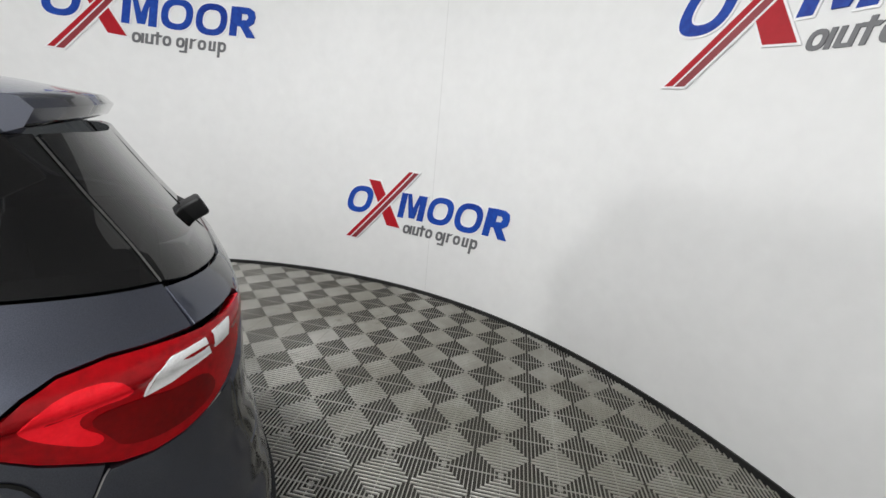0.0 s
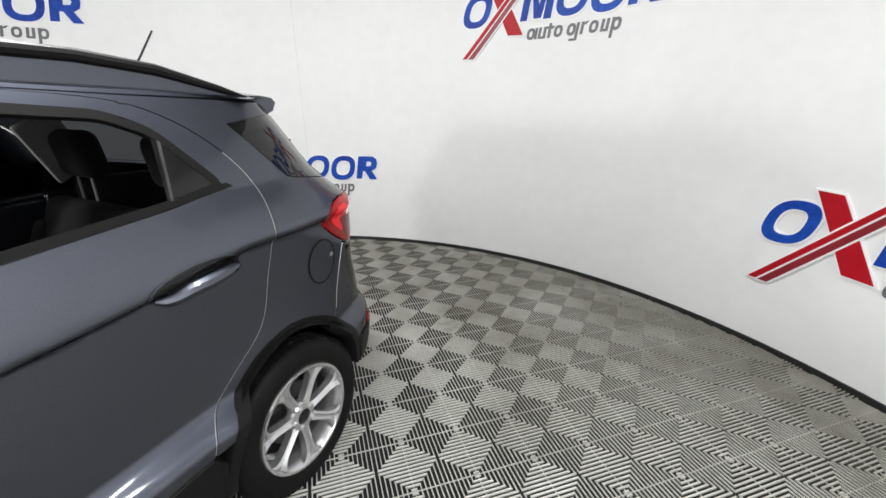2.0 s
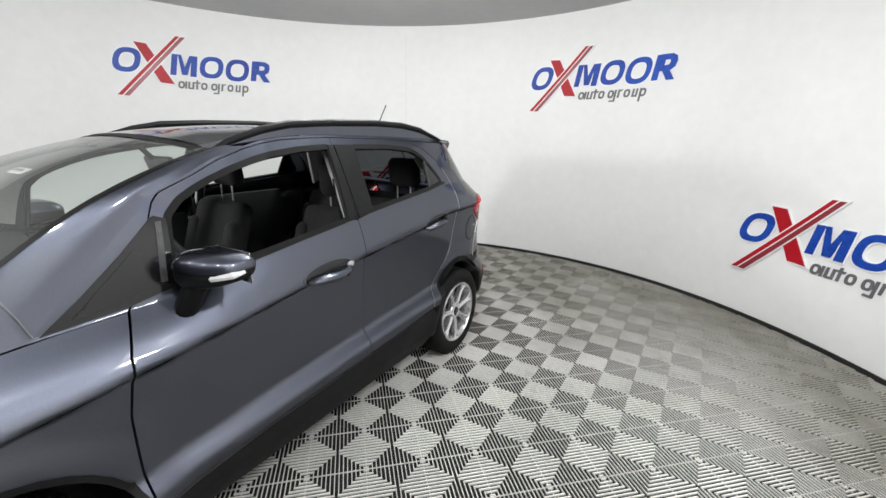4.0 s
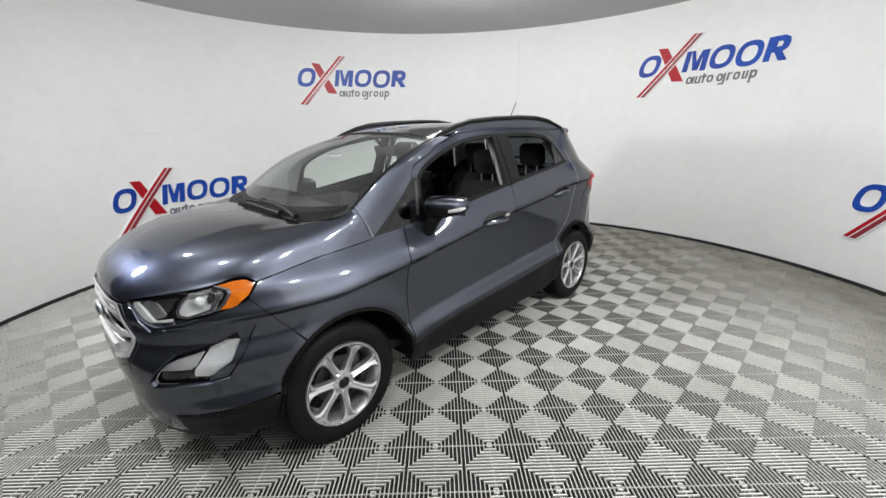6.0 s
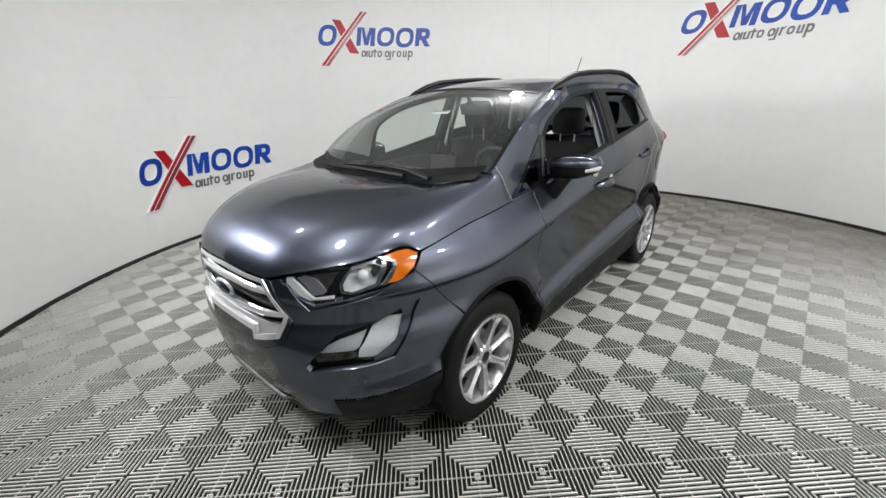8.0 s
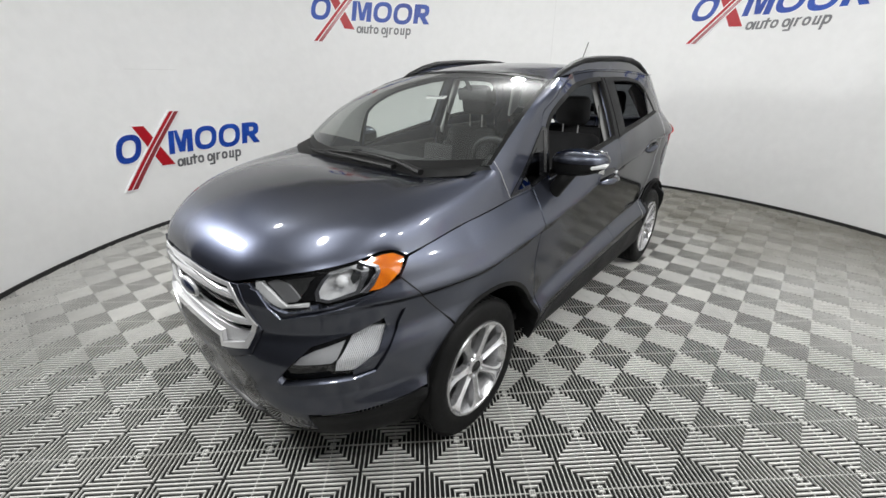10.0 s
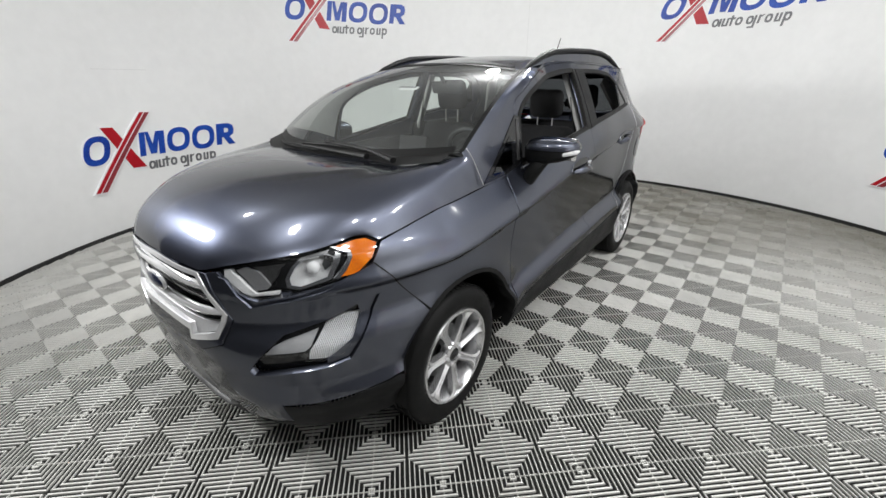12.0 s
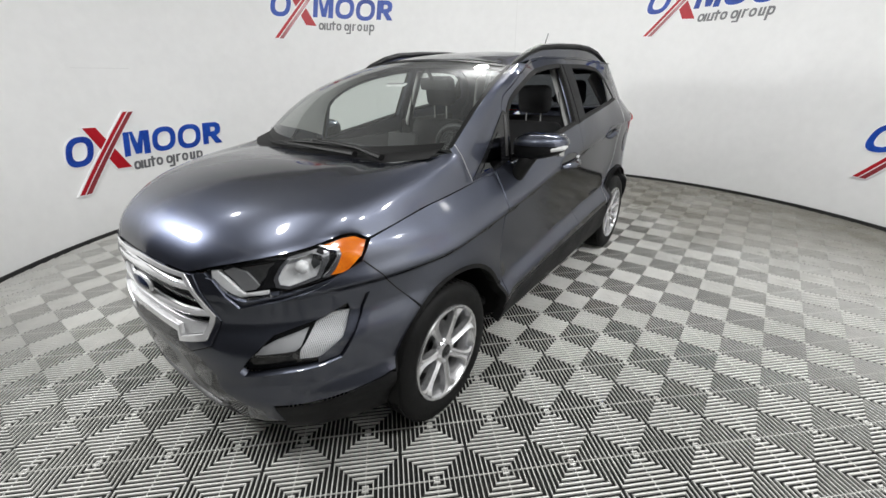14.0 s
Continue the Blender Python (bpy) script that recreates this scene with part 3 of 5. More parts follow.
def skin_place(u, z):
    p = skin(u, z)
    du = skin(min(2, u + 0.003), z) - skin(max(-2, u - 0.003), z)
    dz = skin(u, z + 0.003) - skin(u, z - 0.003)
    n = dz.cross(du)
    if abs(u) > 1.995:
        n.y = 0
    return p, n.normalized()


def u_of_x(x, z):
    if -0.9 <= x <= 0.9:
        return x / 0.9
    if x > 0:
        f = (x - 0.9) / (nose_x(z) - XF0)
        return 1 + math.asin(min(1, f) ** (nose_n(z) / 2)) * 2 / math.pi
    f = (-x - 0.9) / (tail_x(z) + XR0)
    return -1 - math.asin(min(1, f) ** (tail_n(z) / 2)) * 2 / math.pi


def u_of_y(y, z, front=True):
    lo, hi = 1.0, 2.0
    for _ in range(28):
        m = (lo + hi) / 2
        if skin(m if front else -m, z).y > y:
            lo = m
        else:
            hi = m
    return lo if front else -lo


def chain(points, step=0.025):
    out = []
    for p, q in zip(points, points[1:]):
        n = max(1, int(math.hypot(q[0] - p[0], q[1] - p[1]) / step))
        out.extend((p[0] + (q[0] - p[0]) * k / n, p[1] + (q[1] - p[1]) * k / n) for k in range(n))
    return out + [points[-1]]


def by_x(points):
    return [(u_of_x(x, z), z) for x, z in chain(points)]


def by_y(points, front=True):
    return [(u_of_y(y, z, front), z) for y, z in chain(points)]


def arch(c, r, a0, a1, n=18):
    return [(c + r * math.cos(radians(a0 + (a1 - a0) * k / n)), HUB_Z + r * math.sin(radians(a0 + (a1 - a0) * k / n))) for k in range(n + 1)]


arch_r = spline([(-10, 0.428), (80, 0.425), (95, 0.408), (106, 0.393), (120, 0.380), (135, 0.363), (157, 0.336), (175, 0.326)])


def rear_arch(a0, a1, grow=0.0, n=24):
    """The rear wheel opening, which hugs the tyre towards the tail."""
    out = []
    for k in range(n + 1):
        a = a0 + (a1 - a0) * k / n
        r = arch_r(a) + grow
        out.append((-AXLE + r * math.cos(radians(a)), HUB_Z + r * math.sin(radians(a))))
    return out


def soft(loop, times=2):
    """Rounds the corners of an outline."""
    for _ in range(times):
        out = []
        for p, q in zip(loop, loop[1:] + loop[:1]):
            out += [(0.75 * p[0] + 0.25 * q[0], 0.75 * p[1] + 0.25 * q[1]), (0.25 * p[0] + 0.75 * q[0], 0.25 * p[1] + 0.75 * q[1])]
        loop = out
    return loop


def knots(points):
    return [(u_of_x(x, z), z) for x, z in points]


U_LINES = sorted([k * 0.035 / 0.9 for k in range(-25, 26)] + [u_of_x(0.9 + 0.03 * k, 0.7) for k in range(0, 33)] + [u_of_y(0.03 * k, 0.7) for k in range(0, 23)]
                 + [u_of_x(-0.9 - 0.03 * k, 0.7) for k in range(0, 32)] + [u_of_y(0.03 * k, 0.7, False) for k in range(0, 24)])
Z_LINES = [0.18 + 0.025 * k for k in range(60)]

car = new("car")
car.matrix_world = CAR
tagged(car, "dark grey metallic compact SUV parked on the ribbed floor", "car")


def both(name, loops, mat, parent=None, label="", lift=0.0, thick=0.012, grid=(U_LINES, Z_LINES), side="both"):
    """A skin panel on the left side and its mirror image on the right."""
    me = draped(name, loops, skin_place, mat, grid[0], grid[1], thick, lift)
    made = []
    if side != "right":
        made.append(link_part(name, me, parent[0] if isinstance(parent, list) else parent or car, label))
    if side != "left":
        made.append(link_part(name, mirrored(me), parent[1] if isinstance(parent, list) else parent or car, label))
    return made


# outlines shared by neighbouring panels, in (x, z)
DOOR_FRONT_EDGE = [(0.862, 0.395), (0.868, 0.55), (0.866, 0.74), (0.838, 0.93), (0.790, 1.046)]
A_PILLAR = [(0.790, 1.046), (0.725, 1.150), (0.692, 1.250), (0.674, 1.321), (0.654, 1.368), (0.628, 1.396), (0.500, 1.448), (0.410, 1.490), (0.266, 1.533), (0.160, 1.554), (0.070, 1.568), (-0.080, 1.578), (-0.205, 1.581)]
B_EDGE = [(-0.205, 1.581), (-0.207, 1.10), (-0.194, 0.60), (-0.188, 0.470)]
SILL_FRONT = [(-0.188, 0.470), (0.10, 0.458), (0.43, 0.442), (0.862, 0.395)]
WINDOW_F = rounded([(0.652, 1.096), (0.624, 1.318), (0.575, 1.368), (0.515, 1.401), (0.450, 1.429), (0.360, 1.460), (0.243, 1.490), (0.143, 1.509), (0.0, 1.529), (-0.178, 1.540), (-0.152, 1.199), (0.3, 1.136)], 0.018)
WINDOW_R = rounded([(-0.315, 1.222), (-0.330, 1.538), (-0.62, 1.536), (-0.84, 1.517), (-0.940, 1.470), (-1.075, 1.302), (-0.90, 1.274)], 0.035)

front_door = both("front_door", [by_x(DOOR_FRONT_EDGE + A_PILLAR[1:] + B_EDGE[1:] + SILL_FRONT[1:]), [(u_of_x(*p), p[1]) for p in dense(WINDOW_F)]], M_PAINT, label="closed painted front door", thick=0.03)
REAR_EDGE = [(-0.62, 1.577), (-0.85, 1.560), (-0.95, 1.532), (-1.041, 1.478), (-1.122, 1.405), (-1.176, 1.330), (-1.203, 1.262), (-1.192, 1.162), (-1.168, 1.056), (-1.142, 0.968), (-1.118, 0.850), (-1.07, 0.775), (-0.96, 0.695), (-0.864, 0.612), (-0.815, 0.560), (-0.800, 0.512)]
for _ in range(2):
    cut = [REAR_EDGE[0]]
    for p, q in zip(REAR_EDGE, REAR_EDGE[1:]):
        cut += [(0.75 * p[0] + 0.25 * q[0], 0.75 * p[1] + 0.25 * q[1]), (0.25 * p[0] + 0.75 * q[0], 0.25 * p[1] + 0.75 * q[1])]
    REAR_EDGE = cut + [REAR_EDGE[-1]]
rear_door = both("rear_door", [by_x([(-0.192, 0.471), (-0.198, 0.60), (-0.211, 1.10), (-0.209, 1.581)] + REAR_EDGE + [(-0.37, 0.480), (-0.194, 0.472)]),
                              [(u_of_x(*p), p[1]) for p in dense(WINDOW_R)]], M_PAINT, label="closed painted rear door", thick=0.03)
front_fender = both("front_fender", [by_x([(0.870, 0.40), (0.876, 0.55), (0.874, 0.74), (0.846, 0.93), (0.800, 1.042), (0.955, 1.037), (1.3, 1.014), (1.45, 0.995), (1.55, 0.979), (1.632, 0.963), (1.662, 0.934), (1.688, 0.905), (1.588, 0.776)] + arch(AXLE, 0.402, 55, 170) + [(0.868, 0.398)])],
                    M_PAINT, label="painted front wing", thick=0.02)
QUARTER_EDGE = [(x - 0.006, z + 0.001) for x, z in REAR_EDGE[::-1]]
quarter_panel = both("quarter_panel", [by_x(rear_arch(119, 27) + QUARTER_EDGE + [(-0.9, 1.566), (-1.40, 1.548), (-1.51, 1.524), (-1.505, 1.508), (-1.36, 1.502), (-1.19, 1.482), (-1.245, 1.42), (-1.36, 1.288), (-1.40, 1.276), (-1.680, 1.232), (-1.72, 1.163), (-1.658, 1.167), (-1.596, 1.172), (-1.535, 1.167), (-1.497, 1.151), (-1.472, 1.133), (-1.424, 1.086), (-1.497, 1.023), (-1.574, 0.976), (-1.566, 0.955), (-1.533, 0.880), (-1.494, 0.780), (-1.470, 0.700), (-1.454, 0.665)])],
                     M_PAINT, label="painted rear quarter panel", thick=0.02)
both("pillar", [by_x([(0.800, 1.044), (1.03, 1.036), (0.90, 1.165), (0.78, 1.275), (0.70, 1.345), (0.655, 1.392), (0.510, 1.460), (0.420, 1.501), (0.270, 1.544), (0.170, 1.566), (0.070, 1.581), (-0.080, 1.591), (-0.62, 1.590), (-1.0, 1.578), (-1.42, 1.556),
                                   (-0.9, 1.570), (-0.62, 1.581), (-0.2, 1.585), (-0.08, 1.582), (0.070, 1.572), (0.160, 1.558), (0.266, 1.537), (0.410, 1.494), (0.500, 1.452), (0.632, 1.400), (0.658, 1.372), (0.678, 1.325), (0.696, 1.250), (0.729, 1.150), (0.797, 1.046)])],
                  M_PAINT, label="painted windscreen pillar", thick=0.03)

# dark trim round the side windows
for name, win in (("front_window", WINDOW_F), ("rear_window_side", WINDOW_R)):
    doors = front_door if name == "front_window" else rear_door
    ring_out = [(u_of_x(*p), p[1]) for p in dense(shrunk(win, -0.012))]
    ring_in = [(u_of_x(*p), p[1]) for p in dense(shrunk(win, 0.012))]
    both("window_seal", [ring_out, ring_in], M_SEAL, doors, "black rubber window seal", lift=0.003, thick=0.02)
    glass = both("side_window", [[(u_of_x(*p), p[1]) for p in dense(shrunk(win, 0.008))]], M_CLEAR, doors, "clear window glass", lift=-0.008, thick=0.0, side="right")   # the left windows are wound down
    for g in glass:
        g.visible_shadow = False
both("pillar_cover", [by_x([(-0.144, 1.197), (-0.174, 1.545), (-0.203, 1.546), (-0.203, 1.185), (-0.144, 1.197)])], M_PLASTIC, front_door, "black pillar cover", lift=0.0065, thick=0.008)
both("pillar_cover", [by_x([(-0.215, 1.190), (-0.215, 1.546), (-0.342, 1.546), (-0.328, 1.209), (-0.215, 1.190)])], M_PLASTIC, rear_door, "black pillar cover", lift=0.0065, thick=0.008)
both("window_corner", [by_x([(-0.90, 1.266), (-1.085, 1.296), (-1.080, 1.306), (-0.935, 1.462), (-0.90, 1.266)])], M_GLOSS, rear_door, "black rear window corner", lift=0.001, thick=0.004)
both("window_divider", [by_x([(-0.952, 1.440), (-0.915, 1.275), (-0.908, 1.275), (-0.945, 1.445)])], M_BRAKE, rear_door, "thin light divider in the rear window", lift=0.004, thick=0.006)
both("mirror_triangle", [by_x([(1.005, 1.043), (0.900, 1.122), (0.780, 1.220), (0.678, 1.316), (0.664, 1.326), (0.628, 1.312), (0.648, 1.086), (0.80, 1.056), (1.005, 1.043)])], M_GLOSS, None, "black corner trim by the mirror", lift=0.004, thick=0.006)
both("window_post", [by_x([(0.690, 1.110), (0.664, 1.306), (0.646, 1.306), (0.670, 1.108)])], M_BRAKE, None, "grey upright in front of the door window", lift=0.007, thick=0.004)
both("quarter_glass", [by_x([(0.930, 1.066), (0.84, 1.145), (0.74, 1.230), (0.722, 1.215), (0.738, 1.094), (0.80, 1.080)])], M_TINT, None, "small dark quarter glass", lift=0.007, thick=0.002)
both("belt_strip", [by_x([(0.64, 1.074), (0.3, 1.122), (-0.1, 1.182), (-0.200, 1.192), (-0.200, 1.208), (-0.1, 1.198), (0.3, 1.140), (0.64, 1.090), (0.64, 1.074)])], M_SEAL, front_door, "black belt strip", lift=0.008, thick=0.012)
both("belt_strip", [by_x([(-0.216, 1.195), (-0.5, 1.226), (-0.88, 1.262), (-1.11, 1.292), (-1.09, 1.306), (-0.88, 1.280), (-0.5, 1.243), (-0.216, 1.211), (-0.216, 1.195)])], M_SEAL, rear_door, "black belt strip", lift=0.008, thick=0.012)

rear_strip = REAR_EDGE[18:-2]
both("edge_strip", [by_x(rear_strip) + by_x([(x - 0.0022, z + 0.0006) for x, z in rear_strip[::-1]])], M_SATIN, rear_door, "bright rear edge of the door", lift=0.001, thick=0.003)

# sill cladding and wheel arch edges
both("sill_cladding", [by_x([(0.866, 0.388), (0.43, 0.434), (0.1, 0.450), (-0.37, 0.472), (-0.795, 0.506), (-0.835, 0.46), (-0.815, 0.30), (-0.76, 0.235), (0.80, 0.215), (0.872, 0.26), (0.866, 0.388)])], M_PLASTIC, None, "black plastic sill cladding", lift=0.006, thick=0.05)
both("wheel_arch_edge", [by_x(arch(AXLE, 0.404, 16, 176) + arch(AXLE, 0.384, 176, 16))], M_PLASTIC, None, "black wheel arch edge", lift=0.003, thick=0.06)
both("wheel_arch_edge", [by_x(rear_arch(172, -6, 0.010) + rear_arch(-6, 172, -0.030))], M_PLASTIC, None, "black wheel arch edge", lift=0.003, thick=0.06)

# nose
def front_place(y, z):
    """The skin across the whole nose, by y from side to side and z."""
    p, n = skin_place(u_of_y(abs(y), z), z)
    return (p, n) if y >= 0 else (Vector((p.x, -p.y, p.z)), Vector((n.x, -n.y, n.z)))


def whole(half):
    """A closed outline across the nose from its left half, which runs from the middle outwards and back to the middle."""
    return chain(half + [(-y, z) for y, z in half[::-1] if y > 0] + half[:1])[:-1]


def front(name, loops, mat, parent, label="", lift=0.0, thick=0.012, bulge=None):
    """A sheet across the nose; bulge: (z, half height, depth) rounds a bar's face."""
    def place(y, z):
        p, n = front_place(y, z)
        if not bulge:
            return p, n
        zm, hh, deep = bulge
        f = max(-1.0, min(1.0, (z - zm) / hh))
        return p + n * (deep * (1 - f * f)), (n + Vector((0, 0, 1.1 * f))).normalized()
    vs = [bulge[0] + bulge[1] * k / 6 for k in range(-6, 7)] if bulge else Z_LINES
    me = draped(name, loops, place, mat, [0.03 * k for k in range(-20, 21)], vs, thick, lift)
    return link_part(name, me, parent, label)


LIP_Y = [(0.0, 0.907), (0.30, 0.900), (0.335, 0.906), (0.42, 0.930), (0.504, 0.948), (0.57, 0.960), (0.625, 0.971), (0.652, 0.981)]
LIP_X = [(1.715, 0.992), (1.675, 0.992), (1.640, 0.970)]
LAMP_TOP = [(0.400, 0.918), (0.42, 0.925), (0.504, 0.943), (0.57, 0.955), (0.625, 0.966), (0.652, 0.976)]
LAMP_BACK = [(1.715, 0.986), (1.676, 0.986), (1.644, 0.966), (1.666, 0.942), (1.693, 0.912), (1.725, 0.896)]
LAMP_LOW = [(0.700, 0.873), (0.653, 0.851), (0.600, 0.832), (0.510, 0.817), (0.490, 0.825), (0.392, 0.903)]
SURROUND = [(0.0, 0.562), (0.15, 0.562), (0.252, 0.580), (0.387, 0.640), (0.421, 0.735), (0.338, 0.893)]
bumper_loop = (by_y([(0.0, 0.348), (0.335, 0.352), (0.395, 0.272), (0.545, 0.288), (0.560, 0.405)]) + by_x([(1.80, 0.428), (1.713, 0.440), (1.668, 0.450)] + arch(AXLE, 0.402, 18, 54) + [(1.582, 0.774), (1.684, 0.902), (1.727, 0.888)])
               + by_y([(y + 0.001, z - 0.006) for y, z in LAMP_LOW[:-1]] + [(0.384, 0.904), (0.344, 0.897)] + [(y + 0.004, z - 0.002) for y, z in SURROUND[::-1][:-1]] + [(0.0, 0.560)]) + [(2.0, 0.50), (2.0, 0.42)])
FOG = by_x([(1.678, 0.783), (1.716, 0.703), (1.770, 0.639), (1.818, 0.570)]) + by_y([(0.690, 0.557), (0.612, 0.552), (0.495, 0.534), (0.484, 0.552), (0.540, 0.632), (0.575, 0.689), (0.671, 0.724), (0.717, 0.762)])
front_bumper = both("front_bumper", [bumper_loop, FOG], M_PAINT, None, "painted front bumper half", thick=0.03)
both("fog_recess", [FOG], M_GLOSS, front_bumper, "dark fog lamp recess", lift=-0.034, thick=0.0)
both("fog_step", [by_x([(1.684, 0.776), (1.722, 0.700), (1.776, 0.636), (1.822, 0.574)]) + by_y([(0.690, 0.562), (0.690, 0.580)]) + by_x([(1.800, 0.645), (1.745, 0.722)]) + by_y([(0.717, 0.756)])], M_PAINT, front_bumper, "painted step beside the fog lamp", lift=-0.012, thick=0.02)
both("fog_lamp", [by_y([(0.661, 0.711), (0.689, 0.725)]) + by_x([(1.733, 0.722), (1.790, 0.650), (1.830, 0.596)]) + by_y([(0.688, 0.584), (0.654, 0.591), (0.661, 0.662)])], M_RIBBED, front_bumper, "bright ribbed fog lamp reflector", lift=-0.022, thick=0.012)
both("fog_wedge", [by_y([(0.536, 0.618), (0.558, 0.655), (0.588, 0.677), (0.650, 0.700), (0.655, 0.645), (0.646, 0.628)])], M_PALE, front_bumper, "silver wedge beside the fog lamp", lift=-0.022, thick=0.01)
for lens in both("fog_lens", [by_y([(0.528, 0.614), (0.550, 0.658), (0.582, 0.688), (0.661, 0.716), (0.689, 0.730)]) + by_x([(1.728, 0.728), (1.784, 0.652), (1.826, 0.592)]) + by_y([(0.688, 0.578), (0.650, 0.585), (0.636, 0.616)])], M_LENS, front_bumper, "clear fog lamp lens", lift=-0.012, thick=0.01):
    lens.visible_shadow = False
both("lamp_lip", [by_y([(0.398, 0.893), (0.422, 0.887), (0.464, 0.835), (0.494, 0.792), (0.595, 0.815), (0.678, 0.842)]) + by_x([(1.755, 0.872), (1.762, 0.864)]) + by_y([(0.680, 0.826), (0.593, 0.797), (0.490, 0.773), (0.446, 0.822)])], M_PAINT, front_bumper, "painted ridge under the headlight", lift=0.010, thick=0.014)
both("bumper_cladding", [by_y([(0.563, 0.399), (0.549, 0.290), (0.400, 0.266), (0.400, 0.215), (0.60, 0.205)]) + by_x([(1.74, 0.225), (1.652, 0.250)] + arch(AXLE, 0.402, 2, 16) + [(1.668, 0.445), (1.713, 0.435), (1.80, 0.423)])], M_PLASTIC, None, "black plastic cladding at the bumper's corner", lift=0.002, thick=0.05)
lower_grille = front("lower_grille", [whole([(0.0, 0.352), (0.34, 0.356), (0.400, 0.268), (0.40, 0.225), (0.0, 0.215)])], M_SEAL, car, "black lower bumper opening", lift=-0.04, thick=0.0)
front("lower_lip", [whole([(0.0, 0.288), (0.26, 0.294), (0.345, 0.335), (0.385, 0.275), (0.398, 0.262), (0.398, 0.205), (0.0, 0.190)])], M_PLASTIC, lower_grille, "black lower lip", lift=0.0, thick=0.05)
front("skid_strip", [whole([(0.0, 0.293), (0.26, 0.299), (0.345, 0.343), (0.349, 0.340), (0.263, 0.295), (0.0, 0.288)])], M_BRAKE, lower_grille, "thin silver strip on the lower bumper", lift=0.006, thick=0.02)
for z in (0.312, 0.326, 0.338):
    front("lower_slat", [whole([(0.0, z + 0.002), (0.33, z + 0.004), (0.33, z - 0.001), (0.0, z - 0.003)])], M_PLASTIC, lower_grille, "", lift=-0.022, thick=0.015)
both("wing_seam", [by_x([(1.690, 0.904), (1.590, 0.776), (1.495, 0.661), (1.490, 0.661), (1.584, 0.775), (1.684, 0.904)])], M_SEAL, front_fender, "dark seam between wing and bumper", lift=0.0012, thick=0.002)

# headlights
lamp_loop = by_y(LAMP_TOP) + by_x(LAMP_BACK) + by_y(LAMP_LOW)
headlight = both("headlight", [lamp_loop], M_GLOSS, None, "headlight with a dark housing and amber corner", lift=-0.048, thick=0.0)
for lens in both("headlight_lens", [lamp_loop], M_LENS, headlight, "clear headlight lens", lift=0.001, thick=0.04):
    lens.visible_shadow = False
both("turn_signal", [by_y([(0.655, 0.974)]) + by_x([(1.711, 0.984), (1.676, 0.983), (1.648, 0.965), (1.685, 0.922), (1.745, 0.880)]) + by_y([(0.694, 0.877)]) + by_x([(1.778, 0.893), (1.747, 0.938), (1.744, 0.956)])], M_AMBER, headlight, "amber turn signal", lift=-0.006, thick=0.03)
both("signal_rim", [by_y([(0.646, 0.976), (0.655, 0.975)]) + by_x([(1.741, 0.957), (1.744, 0.938), (1.776, 0.893)]) + by_y([(0.695, 0.873), (0.684, 0.875)]) + by_x([(1.790, 0.896), (1.757, 0.938), (1.753, 0.952)])], M_REFLECT, headlight, "bright rim beside the turn signal", lift=-0.005, thick=0.03)
BEAM = [(0.584, 0.885), (0.597, 0.930), (0.604, 0.957), (0.648, 0.970), (0.678, 0.955), (0.688, 0.925), (0.681, 0.874), (0.622, 0.850), (0.592, 0.860)]
BEAM_IN = [(0.594, 0.885), (0.605, 0.926), (0.611, 0.948), (0.646, 0.960), (0.669, 0.948), (0.678, 0.923), (0.672, 0.882), (0.622, 0.861), (0.600, 0.868)]
both("beam_ring", [by_y(BEAM), by_y(BEAM_IN)], M_REFLECT, headlight, "bright ring round the main beam", lift=-0.014, thick=0.014)
both("main_beam", [by_y(BEAM)], M_WHITELENS, headlight, "bright main beam reflector", lift=-0.040, thick=0.006)
both("beam_shade", [by_y([(0.658, 0.925), (0.650, 0.958), (0.668, 0.946), (0.676, 0.915), (0.666, 0.900)])], M_DASH, headlight, "dark shade beside the beam", lift=-0.028, thick=0.01)
for sgn in (1, -1):
    cup = skin(u_of_y(0.636, 0.908), 0.908)
    bm = bmesh.new()
    bmesh.ops.create_uvsphere(bm, u_segments=20, v_segments=12, radius=0.023)
    bmesh.ops.translate(bm, verts=bm.verts[:], vec=(cup.x - 0.030, sgn * (cup.y - 0.020), cup.z))
    part("beam_bulb", bm, M_WHITELENS, headlight[0 if sgn > 0 else 1], "pale projector bulb")
    bm = bmesh.new()
    at = skin(u_of_y(0.664, 0.938), 0.938)
    lathe(bm, [(0.0005, 0.004), (0.016, 0.002), (0.019, -0.003), (0.021, -0.003), (0.022, -0.012)], 24)
    bmesh.ops.rotate(bm, verts=bm.verts[:], cent=(0, 0, 0), matrix=Euler((0, 0, radians(-48))).to_matrix())
    bmesh.ops.translate(bm, verts=bm.verts[:], vec=(at.x - 0.022, at.y - 0.016, at.z))
    for v in bm.verts:
        v.co.y *= sgn
    part("side_projector", bm, M_CLEAR_DARK, headlight[0 if sgn > 0 else 1], "dark round projector lens")
both("light_strip", [by_y([(0.403, 0.915), (0.405, 0.888), (0.448, 0.857), (0.497, 0.822), (0.575, 0.838), (0.574, 0.850), (0.512, 0.838), (0.473, 0.872), (0.432, 0.905), (0.425, 0.918)])], M_WHITELENS, headlight, "pale daytime light strip", lift=-0.012, thick=0.018)
both("lamp_bezel", [by_y([(0.440, 0.915), (0.469, 0.930), (0.512, 0.910), (0.547, 0.868), (0.538, 0.854), (0.508, 0.848), (0.475, 0.882)])], M_SATIN_DARK, headlight, "grey inner bezel", lift=-0.020, thick=0.012)
